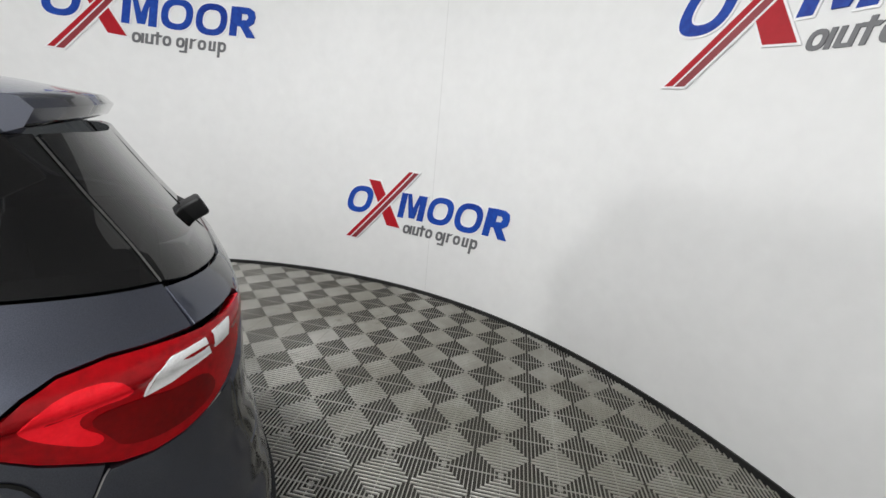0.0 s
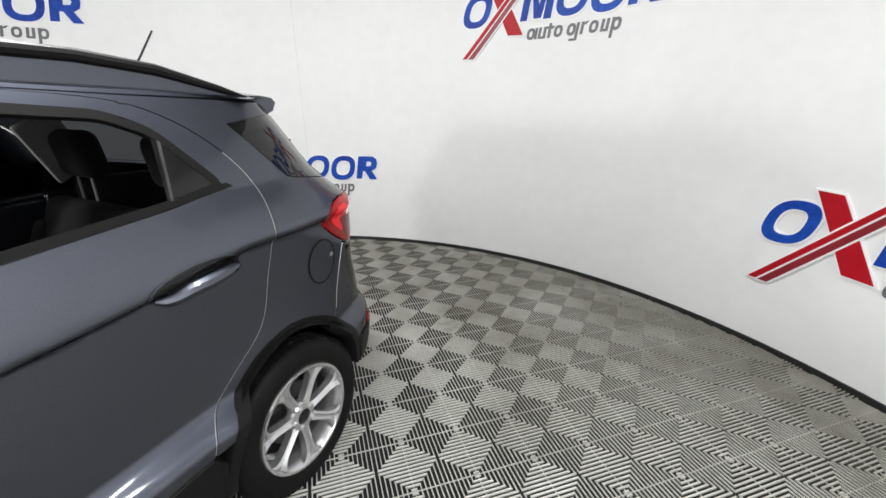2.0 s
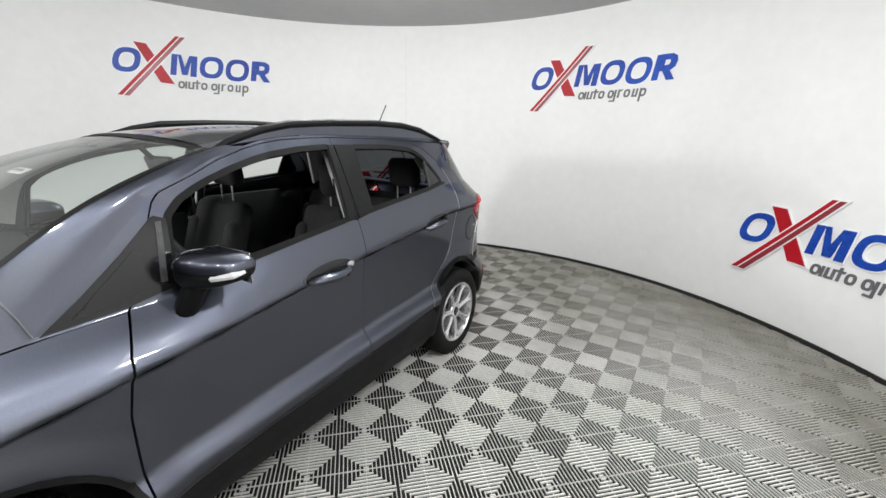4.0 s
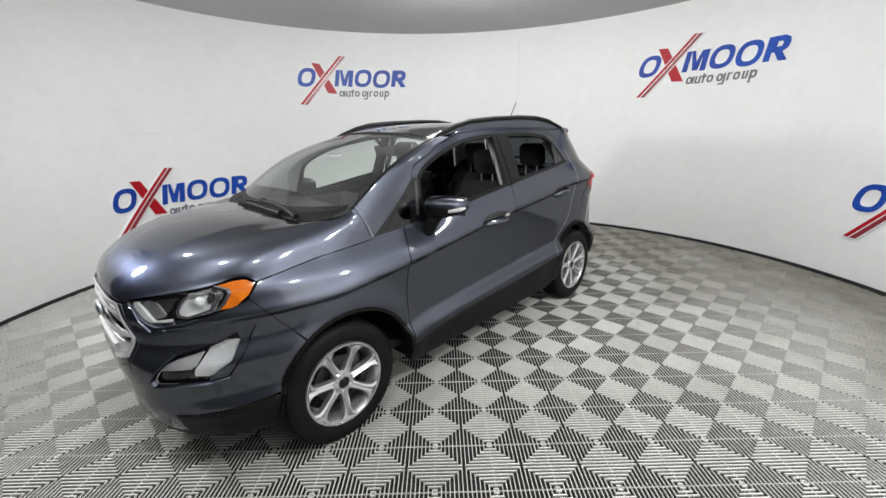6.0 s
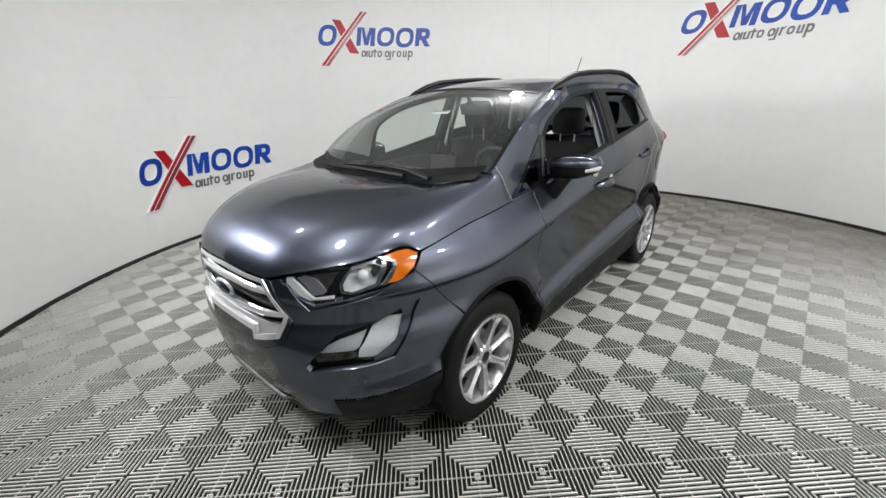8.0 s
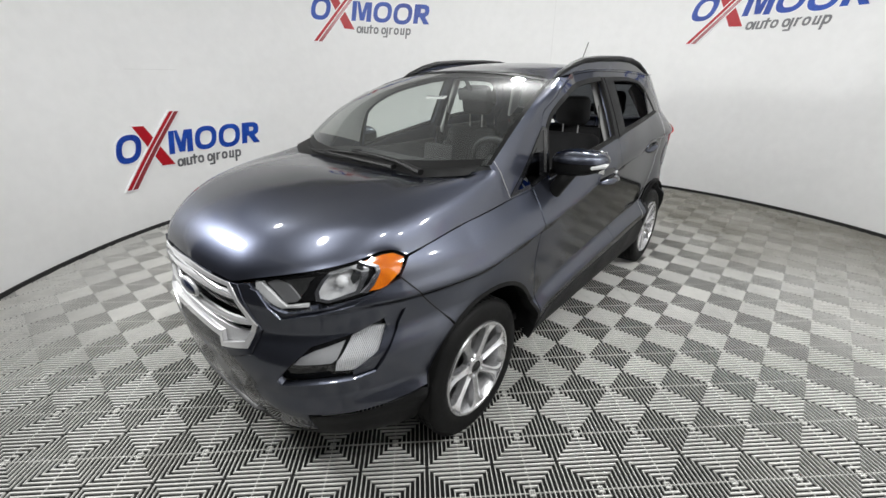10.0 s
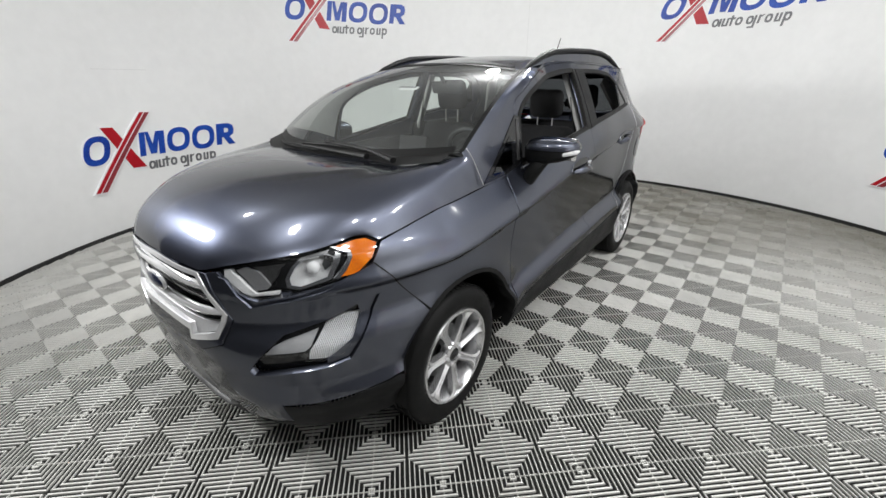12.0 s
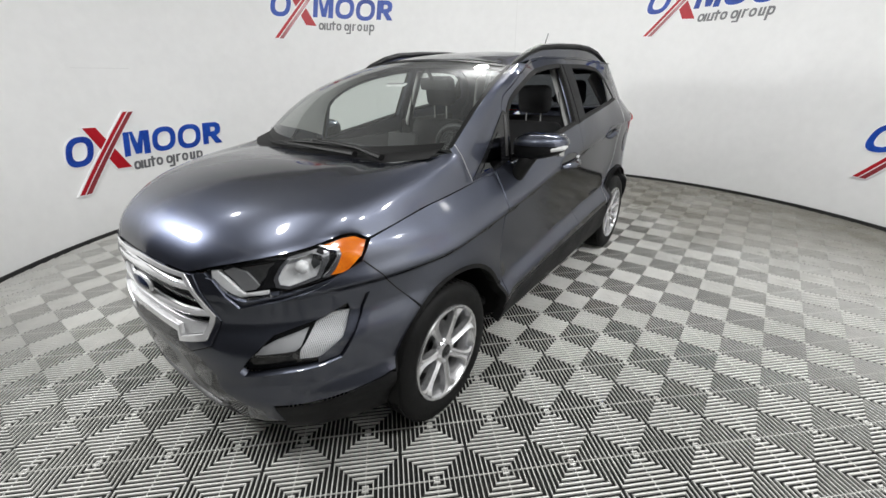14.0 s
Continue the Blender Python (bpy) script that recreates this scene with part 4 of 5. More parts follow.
both("lamp_bezel", [by_y([(0.485, 0.930), (0.572, 0.945), (0.560, 0.890), (0.545, 0.872), (0.515, 0.908)])], M_BRAKE, headlight, "dark grey inner bezel", lift=-0.030, thick=0.012)

# grille
FRAME_OUT = [(0.0, 0.901), (0.303, 0.893), (0.408, 0.752), (0.370, 0.657), (0.205, 0.607), (0.202, 0.648), (0.0, 0.648)]
FRAME_IN = [(0.0, 0.886), (0.295, 0.879), (0.390, 0.752), (0.357, 0.678), (0.222, 0.632), (0.219, 0.677), (0.0, 0.677)]
grille = front("grille", [whole(FRAME_OUT)], M_GLOSS, car, "black grille backing", lift=-0.055, thick=0.0)
front("grille_surround", [whole(SURROUND + [(0.0, 0.9045)]), whole([(y * 1.006, z + (0.002 if z > 0.75 else -0.002)) for y, z in FRAME_OUT])], M_PAINT, grille, "painted grille surround", lift=0.003, thick=0.04)
front("chrome_frame", [whole(FRAME_OUT), whole(FRAME_IN)], M_CHROME, grille, "chrome grille frame", lift=0.007, thick=0.03)
front("chrome_bar", [whole([(0.0, 0.866), (0.22, 0.858), (0.345, 0.846), (0.345, 0.836), (0.22, 0.818), (0.0, 0.822)])], M_CHROME, grille, "chrome grille bar", lift=-0.008, thick=0.03, bulge=(0.843, 0.024, 0.012))
front("chrome_bar", [whole([(0.0, 0.768), (0.24, 0.760), (0.394, 0.764), (0.394, 0.752), (0.24, 0.720), (0.0, 0.722)])], M_CHROME, grille, "chrome grille bar", lift=-0.008, thick=0.03, bulge=(0.745, 0.026, 0.012))
front("silver_plate", [whole([(0.0, 0.703), (0.28, 0.703), (0.372, 0.716), (0.356, 0.681), (0.224, 0.635), (0.221, 0.680), (0.0, 0.680)])], M_PALE, grille, "grey lower grille plate", lift=-0.010, thick=0.02)
for zm, ym in ((0.876, 0.295), (0.806, 0.355), (0.794, 0.362), (0.782, 0.368), (0.712, 0.37)):
    front("grille_slat", [whole([(0.0, zm + 0.003), (ym, zm + 0.003), (ym, zm - 0.003), (0.0, zm - 0.003)])], M_PLASTIC, grille, "", lift=-0.025, thick=0.02)

# tail
TAIL_LOOP = (by_x([(-1.430, 1.086), (-1.476, 1.127), (-1.500, 1.145), (-1.536, 1.161), (-1.596, 1.166), (-1.658, 1.161), (-1.735, 1.153)]) + by_y([(0.60, 1.150), (0.50, 1.148), (0.47, 1.135), (0.54, 1.085), (0.60, 1.025)], False)
             + by_x([(-1.775, 1.000), (-1.735, 0.975), (-1.690, 0.962), (-1.640, 0.960), (-1.592, 0.974), (-1.500, 1.030)]))
tail_light = both("tail_light", [TAIL_LOOP], M_REDLENS, None, "red wraparound tail light with a white section", lift=0.004, thick=0.03)
both("reverse_light", [by_x([(-1.635, 1.082), (-1.657, 1.122), (-1.680, 1.137), (-1.738, 1.137), (-1.747, 1.096), (-1.705, 1.092), (-1.676, 1.085)])], M_WHITELENS, tail_light, "white reversing light", lift=0.007, thick=0.01)
both("reverse_light", [by_x([(-1.752, 1.140), (-1.789, 1.140), (-1.786, 1.106), (-1.755, 1.104)])], M_WHITELENS, tail_light, "white reversing light", lift=0.007, thick=0.01)
both("lens_segment", [soft(knots([(-1.478, 1.092), (-1.562, 1.022), (-1.584, 1.034), (-1.548, 1.074), (-1.562, 1.098), (-1.628, 1.092), (-1.610, 1.138), (-1.545, 1.143), (-1.502, 1.120)]))], M_REDBRIGHT, tail_light, "bright red brake segment", lift=0.0055, thick=0.004)
both("lens_segment", [soft(knots([(-1.556, 1.084), (-1.633, 1.082), (-1.675, 1.066), (-1.740, 1.064), (-1.758, 1.000), (-1.668, 0.980), (-1.60, 1.000), (-1.586, 1.030)]))], M_REDDARK, tail_light, "dark red lower segment", lift=0.0055, thick=0.004)
both("lamp_backing", [TAIL_LOOP], M_SEAL, tail_light, "black lamp housing", lift=-0.04, thick=0.0)
both("glass_seam", [by_x([(-1.520, 1.500), (-1.582, 1.395), (-1.681, 1.236), (-1.679, 1.236), (-1.580, 1.395), (-1.518, 1.500)])], M_BRAKE, None, "thin light seam beside the rear window", lift=0.001, thick=0.003)
both("quarter_window", [by_x([(-1.200, 1.480), (-1.36, 1.504), (-1.515, 1.506), (-1.577, 1.40), (-1.676, 1.238), (-1.54, 1.260), (-1.40, 1.281), (-1.368, 1.292), (-1.25, 1.42)])], M_TINT, None, "dark tinted quarter window", lift=-0.002, thick=0.01)
both("rear_window", [by_x([(-1.523, 1.506), (-1.583, 1.40), (-1.684, 1.236)]) + by_y([(0.55, 1.225), (0.30, 1.20), (0.0, 1.195)], False) + [(-2.0, 1.35)] + by_y([(0.0, 1.50), (0.40, 1.508)], False)], M_TINT, None, "dark tinted rear window half", lift=-0.002, thick=0.01)
both("tailgate", [by_x([(-1.686, 1.226), (-1.728, 1.163)]) + by_y([(0.60, 1.162), (0.49, 1.160), (0.45, 1.09), (0.53, 0.993), (0.60, 0.965), (0.56, 0.75), (0.0, 0.72)], False) + [(-2.0, 0.95)] + by_y([(0.0, 1.188), (0.30, 1.193), (0.55, 1.218)], False)], M_PAINT, None, "painted tailgate half", thick=0.03)
both("rear_bumper", [by_x([(-1.582, 0.962), (-1.572, 0.952), (-1.538, 0.878), (-1.499, 0.778), (-1.474, 0.700), (-1.458, 0.662)] + rear_arch(121, 148, 0.002, 8) + [(-1.64, 0.50), (-1.70, 0.47)]) + by_y([(0.60, 0.45), (0.0, 0.45)], False) + [(-2.0, 0.58)] + by_y([(0.0, 0.712), (0.56, 0.742), (0.61, 0.985)], False) + by_x([(-1.735, 0.968), (-1.69, 0.955), (-1.64, 0.952)])], M_PAINT, None, "painted rear bumper half", thick=0.03)
both("bumper_cladding", [by_x(rear_arch(149, 171, 0.003, 8) + [(-1.60, 0.366), (-1.66, 0.375), (-1.72, 0.39)]) + by_y([(0.60, 0.40), (0.0, 0.38)], False) + [(-2.0, 0.44)] + by_y([(0.0, 0.50), (0.55, 0.505), (0.70, 0.515)], False) + by_x([(-1.66, 0.51), (-1.60, 0.505)])], M_PLASTIC, None, "black lower rear bumper", lift=0.008, thick=0.06)
FLAP = [(-1.415 + 0.079 * math.cos(k * 0.2618) - 0.014 * math.sin(k * 0.2618), 0.938 + 0.090 * math.sin(k * 0.2618) + 0.010 * math.cos(k * 0.2618)) for k in range(24)]
both("fuel_flap", [knots(shrunk(FLAP, 0.002))], M_PAINT, quarter_panel, "round fuel flap", lift=0.002, thick=0.004, side="left")
seal_loop = [knots(shrunk(FLAP, -0.003)), knots(shrunk(FLAP, 0.003))]
both("flap_gap", seal_loop, M_SEAL, quarter_panel, "dark gap round the fuel flap", lift=0.003, thick=0.002, side="left")
both("flap_notch", [[(u_of_x(-1.476 + 0.012 * math.cos(k * 0.5236), 0.950), 0.950 + 0.009 * math.sin(k * 0.5236)) for k in range(12)]], M_SATIN_DARK, quarter_panel, "small finger notch of the fuel flap", lift=0.004, thick=0.003, side="left")
BUMPER_SEAM = [(-1.577, 0.965), (-1.569, 0.953), (-1.5355, 0.879), (-1.4965, 0.779), (-1.472, 0.700)]
both("bumper_seam", [by_x(BUMPER_SEAM) + by_x([(x - 0.0024, z) for x, z in BUMPER_SEAM[::-1]])], M_SATIN, None, "thin bright joint beside the rear bumper", lift=0.001, thick=0.003)
both("rear_reflector", [soft(knots([(-1.700, 0.548), (-1.735, 0.560), (-1.722, 0.520), (-1.690, 0.505)]), 1)], M_REDLENS, None, "small red reflector in the rear bumper", lift=0.006, thick=0.008)


# ---- bonnet, windscreen and roof ----
CORNER = skin(u_of_x(1.638, 0.969), 0.969)


def shut_line(f):
    """The seam between bonnet and wing, from the windscreen pillar (0) to the headlight (1)."""
    x = 1.03 + keyed(f, ((0.0, 0.0), (0.25, 0.36), (0.5, 0.66), (0.75, 0.86), (0.86, 0.93), (0.9, 0.95), (1.0, 1.0))) * (CORNER.x - 1.03)
    z = keyed(x, ((0.955, 1.041), (1.3, 1.018), (1.45, 0.999), (1.55, 0.983), (1.638, 0.969)))
    return skin(u_of_x(x, z), z)


LIP = [skin(u_of_y(y, z), z) for y, z in LIP_Y] + [skin(u_of_x(x, z), z) for x, z in LIP_X]
# sections across the bonnet from the windscreen to the front crease: (r, x, y, z) from the middle to the shoulder
HOOD_ROWS = (
    (0.00, ((0.0, 1.335, 0.0, 1.158), (0.5, 1.250, 0.40, 1.154), (0.6, 1.220, 0.48, 1.152), (0.74, 1.160, 0.60, 1.164), (0.86, 1.085, 0.698, 1.180))),
    (0.25, ((0.0, 1.520, 0.0, 1.162), (0.5, 1.475, 0.38, 1.154), (0.6, 1.445, 0.47, 1.145), (0.74, 1.385, 0.59, 1.146), (0.86, 1.310, 0.690, 1.132))),
    (0.50, ((0.0, 1.730, 0.0, 1.142), (0.5, 1.690, 0.37, 1.134), (0.6, 1.660, 0.46, 1.126), (0.74, 1.590, 0.58, 1.118), (0.86, 1.500, 0.682, 1.094))),
    (0.75, ((0.0, 1.930, 0.0, 1.088), (0.5, 1.885, 0.35, 1.085), (0.6, 1.845, 0.45, 1.081), (0.74, 1.755, 0.57, 1.072), (0.86, 1.650, 0.672, 1.050))),
    (0.86, ((0.0, 2.050, 0.0, 1.014), (0.5, 2.015, 0.33, 1.014), (0.6, 1.960, 0.43, 1.018), (0.74, 1.850, 0.55, 1.024), (0.86, 1.705, 0.664, 1.024))),
    (0.90, ((0.0, 2.090, 0.0, 0.954), (0.5, 2.065, 0.33, 0.957), (0.6, 2.008, 0.43, 0.974), (0.74, 1.890, 0.555, 0.997), (0.86, 1.716, 0.667, 1.010))),
)
LIP_R = (0.0, 0.44, 0.5, 0.6, 0.68, 0.74, 0.79, 0.82, 0.86, 0.92, 1.0)


def across(r, keys, odd):
    """A value across the bonnet, carried over its middle line without a kink."""
    far = keys[1]
    return keyed(r, [(-far[0], -far[1] if odd else far[1])] + keys)


def hood_point(a, r):
    """a from the windscreen 0 to the front edge 1, r from the middle 0 over the shoulder 0.86 to the shut line 1."""
    edge = shut_line(a)
    rows = []
    for b, keys in HOOD_ROWS:
        rim = shut_line(b)
        ks = keys + ((1.0, rim.x, rim.y, rim.z),)
        rows.append((b, [across(r, [(k[0], k[c]) for k in ks], c == 2) for c in (1, 2, 3)]))
    rows.append((1.0, [across(r, list(zip(LIP_R, [p[c] for p in LIP])), c == 1) for c in (0, 1, 2)]))
    p = Vector([keyed(a, [(b, q[c]) for b, q in rows]) for c in (0, 1, 2)])
    return p.lerp(edge, max(0.0, (r - 0.86) / 0.14) ** 3) if r > 0.86 else p


def sheet(name, f, nu, nv, mat, parent, label="", thick=0.0, u0=0.0, u1=1.0, v0=-1.0, v1=1.0, relax=0):
    bm = bmesh.new()
    grid = np.array([[f(u0 + (u1 - u0) * i / nu, v0 + (v1 - v0) * j / nv) for j in range(nv + 1)] for i in range(nu + 1)])
    for _ in range(relax):
        grid[1:-1, 1:-1] = 0.5 * grid[1:-1, 1:-1] + 0.125 * (grid[:-2, 1:-1] + grid[2:, 1:-1] + grid[1:-1, :-2] + grid[1:-1, 2:])
    rows = [[bm.verts.new(p) for p in line] for line in grid.tolist()]
    for i in range(nu):
        for j in range(nv):
            bm.faces.new((rows[i][j], rows[i][j + 1], rows[i + 1][j + 1], rows[i + 1][j]))
    bmesh.ops.remove_doubles(bm, verts=bm.verts[:], dist=1e-5)
    if thick:
        for f0 in bm.faces:
            f0.normal_update()
        bmesh.ops.solidify(bm, geom=bm.faces[:], thickness=thick)
    ob = part(name, bm, mat, parent, label, angle=50)
    return ob


def hood_f(s, r):
    p = hood_point(s, abs(r))
    return Vector((p.x, math.copysign(p.y, r), p.z))


sheet("bonnet", hood_f, 50, 100, M_PAINT, car, "painted closed bonnet", relax=16)


def screen_point(t, r):
    """t 0 at the foot, 1 at the roof; r -1..1 across."""
    a = abs(r)
    foot = Vector((1.280 - 0.200 * a ** 3, 0.705 * r, 1.150 + 0.048 * a ** 2))
    top = Vector((0.455 - 0.075 * a ** 2.4, 0.590 * r, 1.582 - 0.050 * a ** 2.2))
    p = foot.lerp(top, t)
    bulge = math.sin(math.pi * t)
    p.z += 0.062 * bulge * (1 - 0.55 * a ** 4)
    p.x += 0.045 * bulge
    p.y += 0.034 * r * a * a * bulge
    return p


screen = sheet("windscreen", screen_point, 24, 40, M_SCREEN, car, "clear windscreen", u0=0.0, u1=1.0, v0=-0.985, v1=0.985)
screen.visible_shadow = False
for t0, t1 in ((0.0, 0.055), (0.955, 1.0)):
    bm = bmesh.new()
    rows = []
    for k in range(33):
        r = -0.93 + 1.86 * k / 32
        rows.append([bm.verts.new(screen_point(t, r) + Vector((0, 0, 0.003))) for t in (t0, t1)])
    for a, b in zip(rows, rows[1:]):
        bm.faces.new((a[0], a[1], b[1], b[0]))
    part("screen_border", bm, M_SEAL, screen, "black border of the windscreen")
for sgn in (1, -1):
    bm = bmesh.new()
    rows = []
    for k in range(21):
        t = k / 20
        p = screen_point(t, sgn * 0.985)
        q = screen_point(t, sgn * 0.962)
        rows.append((bm.verts.new(p + Vector((0, 0, 0.004))), bm.verts.new(q + Vector((0, 0, 0.004)))))
    for a, b in zip(rows, rows[1:]):
        bm.faces.new((a[0], a[1], b[1], b[0]))
    part("screen_border", bm, M_SEAL, screen, "black border of the windscreen")
    # light trim on the inside of the windscreen pillar
    bm = bmesh.new()
    inside = spline([(1.12, 0.700), (1.235, 0.675), (1.33, 0.640), (1.40, 0.530), (1.46, 0.370), (1.50, 0.210)])
    rows = []
    for k in range(15):
        t = 0.10 + 0.84 * k / 14
        a = screen_point(t, sgn * 0.955) + Vector((-0.014, 0, -0.014))
        z = 1.125 + 0.375 * (k / 14) ** 0.85
        x = inside(z)
        c = Vector((x, sgn * (half_width(x, z) - 0.035), z))
        m = (a + c) / 2 + Vector((-0.01, -sgn * 0.022, 0.0))
        rows.append([bm.verts.new(v) for v in (a, m, c)])
    for p, q in zip(rows, rows[1:]):
        for c in range(2):
            bm.faces.new((p[c], p[c + 1], q[c + 1], q[c]))
    part("pillar_trim", bm, M_LINER, car, "light grey pillar trim inside the windscreen", angle=60)
    # painted skin between windscreen edge and side frame
    bm = bmesh.new()
    rows = []
    line = chain([(1.03, 1.036), (0.90, 1.165), (0.78, 1.275), (0.70, 1.345), (0.655, 1.392), (0.510, 1.460), (0.420, 1.501), (0.27, 1.544)], 0.03)
    for k, (x, z) in enumerate(line):
        t = k / (len(line) - 1)
        o = skin(u_of_x(x, z), z)
        o.y *= sgn
        i = screen_point(t, sgn * 0.975)
        m = (o + i) / 2 + Vector((0.004, sgn * 0.008, 0.010))
        rows.append([bm.verts.new(v) for v in (o, o * 0.25 + m * 0.5 + ((o + i) / 2) * 0.25 + (o - i) * 0.05, m, i)])
    for a, b in zip(rows, rows[1:]):
        for c in range(3):
            bm.faces.new((a[c], a[c + 1], b[c + 1], b[c]))
    part("pillar_face", bm, M_PAINT, car, "painted windscreen pillar face", angle=60)

roof_edge_z = spline([(-1.60, 1.545), (-1.40, 1.555), (-1.0, 1.578), (-0.62, 1.589), (-0.1, 1.590), (0.08, 1.579), (0.20, 1.559), (0.36, 1.520)])
roof_mid_z = spline([(-1.60, 1.590), (-1.30, 1.615), (-0.7, 1.638), (-0.1, 1.638), (0.20, 1.618), (0.46, 1.582)])


def roof_point(t, r):
    a = abs(r)
    x1 = 0.452 - 0.090 * a ** 2.4 - 0.30 * max(0.0, a - 0.9)
    x0 = -1.50 + 0.9 * max(0.0, a - 0.80)
    x = x0 + (x1 - x0) * t
    ze = roof_edge_z(x)
    ye = half_width(x, ze)
    lift = 1 - a ** 2.6
    z = ze + (roof_mid_z(x) - ze) * lift
    if 0.84 < a < 0.93:
        z -= 0.010 * math.sin((a - 0.84) / 0.09 * math.pi)
    return Vector((x, ye * r, z))


sheet("roof", roof_point, 40, 60, M_PAINT, car, "painted roof panel")


def spoiler_point(t, r):
    """A loop round the section: t 0..1, r across."""
    a = abs(r)
    w = 0.530
    sweep = 0.085 * a ** 3
    sec = [(-1.30, 1.618 - 0.050 * a * a), (-1.45, 1.608 - 0.032 * a * a), (-1.595 + sweep, 1.590 - 0.022 * a * a), (-1.612 + sweep, 1.570 - 0.020 * a * a), (-1.595 + sweep, 1.540 - 0.022 * a * a), (-1.47, 1.502), (-1.30, 1.490)]
    k = t * (len(sec) - 1)
    i = min(int(k), len(sec) - 2)
    f = k - i
    return Vector((sec[i][0] + (sec[i + 1][0] - sec[i][0]) * f, w * r, sec[i][1] + (sec[i + 1][1] - sec[i][1]) * f))


spoiler = sheet("roof_spoiler", spoiler_point, 18, 24, M_PAINT, car, "painted rear roof spoiler")
for sgn in (1, -1):
    bm = bmesh.new()
    loop = [bm.verts.new(spoiler_point(k / 18, sgn)) for k in range(19)]
    bm.faces.new(loop)
    part("spoiler_end", bm, M_PAINT, spoiler, smooth=False)

for sgn in (1, -1):
    bm = bmesh.new()
    path = [(0.38, 1.522), (0.30, 1.562), (0.15, 1.610), (0.0, 1.640), (-0.25, 1.656), (-0.60, 1.666), (-0.85, 1.662), (-1.05, 1.640), (-1.25, 1.594), (-1.38, 1.560)]
    tube(bm, [(x, sgn * (0.578 - 0.02 * max(0, -x - 0.6)), z) for x, z in path], [0.010, 0.016, 0.019, 0.020, 0.020, 0.020, 0.020, 0.019, 0.014, 0.008], sides=10, flat=0.9)
    part("roof_rail", bm, M_PLASTIC, car, "black roof rail")
    # web that closes the rail's ends down to the roof
    bm = bmesh.new()
    prev = None
    for x, z in path:
        y = sgn * (0.578 - 0.02 * max(0, -x - 0.6))
        low = roof_edge_z(x) + 0.004
        cur = (bm.verts.new((x, y, z)), bm.verts.new((x, y * 1.01, min(low, z))))
        if prev:
            bm.faces.new((prev[0], cur[0], cur[1], prev[1]))
        prev = cur
    part("rail_foot", bm, M_PAINT, car, "painted roof side under the rail")

bm = bmesh.new()
tube(bm, [(-1.25, 0, 1.612), (-1.275, 0, 1.645)], [0.022, 0.012], sides=10)
tube(bm, [(-1.275, 0, 1.640), (-1.34, 0, 1.73), (-1.41, 0, 1.835)], [0.0055, 0.0045, 0.004], sides=8)
part("antenna", bm, M_PLASTIC, car, "short black roof antenna")


# ---- wheels ----
def wheel_parts(root):
    """Tyre, rim and brake, with the outer face towards +y, hub at the origin."""
    bm = bmesh.new()
    prof = [(0.212, 0.080), (0.222, 0.090), (0.245, 0.099), (0.280, 0.100), (0.308, 0.092), (0.322, 0.078), (0.327, 0.050), (0.327, 0.0), (0.327, -0.050), (0.322, -0.080), (0.300, -0.100), (0.240, -0.102), (0.212, -0.085)]
    lathe(bm, prof, 72)
    part("tyre", bm, M_TYRE, root, "black rubber tyre", angle=40)
    for row in range(-2, 3):
        bm = bmesh.new()
        for k in range(60):
            t = 2 * math.pi * (k + 0.5 * (row % 2)) / 60
            box(bm, (0.3275 * math.cos(t), row * 0.032, 0.3275 * math.sin(t)), (0.006, 0.024, 0.026), Euler((0, -t, 0)))
        part("tread_band", bm, M_TYRE, root, smooth=False)
    bm = bmesh.new()
    lathe(bm, [(0.192, 0.020), (0.198, 0.060), (0.205, 0.084), (0.214, 0.098), (0.224, 0.099), (0.228, 0.090), (0.216, 0.070), (0.206, 0.0), (0.206, -0.08)], 72)
    part("rim", bm, M_ALLOY, root, "silver alloy rim", angle=50)
    n = 7
    for k in range(n):
        bm = bmesh.new()
        t = 2 * math.pi * k / n + 0.2
        d, s = Vector((math.cos(t), 0, math.sin(t))), Vector((-math.sin(t), 0, math.cos(t)))
        rows = []
        for r, w, y in ((0.040, 0.024, 0.070), (0.075, 0.0205, 0.075), (0.110, 0.0195, 0.079), (0.150, 0.020, 0.083), (0.176, 0.026, 0.087), (0.192, 0.038, 0.090), (0.206, 0.066, 0.092)):
            c = d * r + Vector((0, y, 0))
            dn = Vector((0, 0.030, 0))
            rows.append([bm.verts.new(c - s * w - dn), bm.verts.new(c - s * w * 0.92), bm.verts.new(c - s * w * 0.5 + Vector((0, 0.005, 0))), bm.verts.new(c - Vector((0, 0.005, 0))), bm.verts.new(c + s * w * 0.5 + Vector((0, 0.005, 0))), bm.verts.new(c + s * w * 0.92), bm.verts.new(c + s * w - dn)])
        for a, b in zip(rows, rows[1:]):
            for j in range(6):
                bm.faces.new((a[j], a[j + 1], b[j + 1], b[j]))
        part("spoke", bm, M_ALLOY, root, "silver alloy spoke", angle=30)
    bm = bmesh.new()
    lathe(bm, [(0.066, 0.040), (0.066, 0.066), (0.058, 0.076), (0.032, 0.079), (0.030, 0.070)], 40)
    part("hub", bm, M_ALLOY, root, "silver wheel hub")
    bm = bmesh.new()
    lathe(bm, [(0.0005, 0.079), (0.024, 0.078), (0.030, 0.072), (0.030, 0.05)], 28)
    part("hub_cap", bm, M_GLOSS, root, "dark round hub cap")
    for k in range(5):
        t = 2 * math.pi * k / 5
        bm = bmesh.new()
        lathe(bm, [(0.0005, 0.084), (0.007, 0.083), (0.0095, 0.078), (0.0095, 0.06)], 10, centre=(0.047 * math.cos(t), 0, 0.047 * math.sin(t)))
        part("lug_nut", bm, M_CHROME, root)
    bm = bmesh.new()
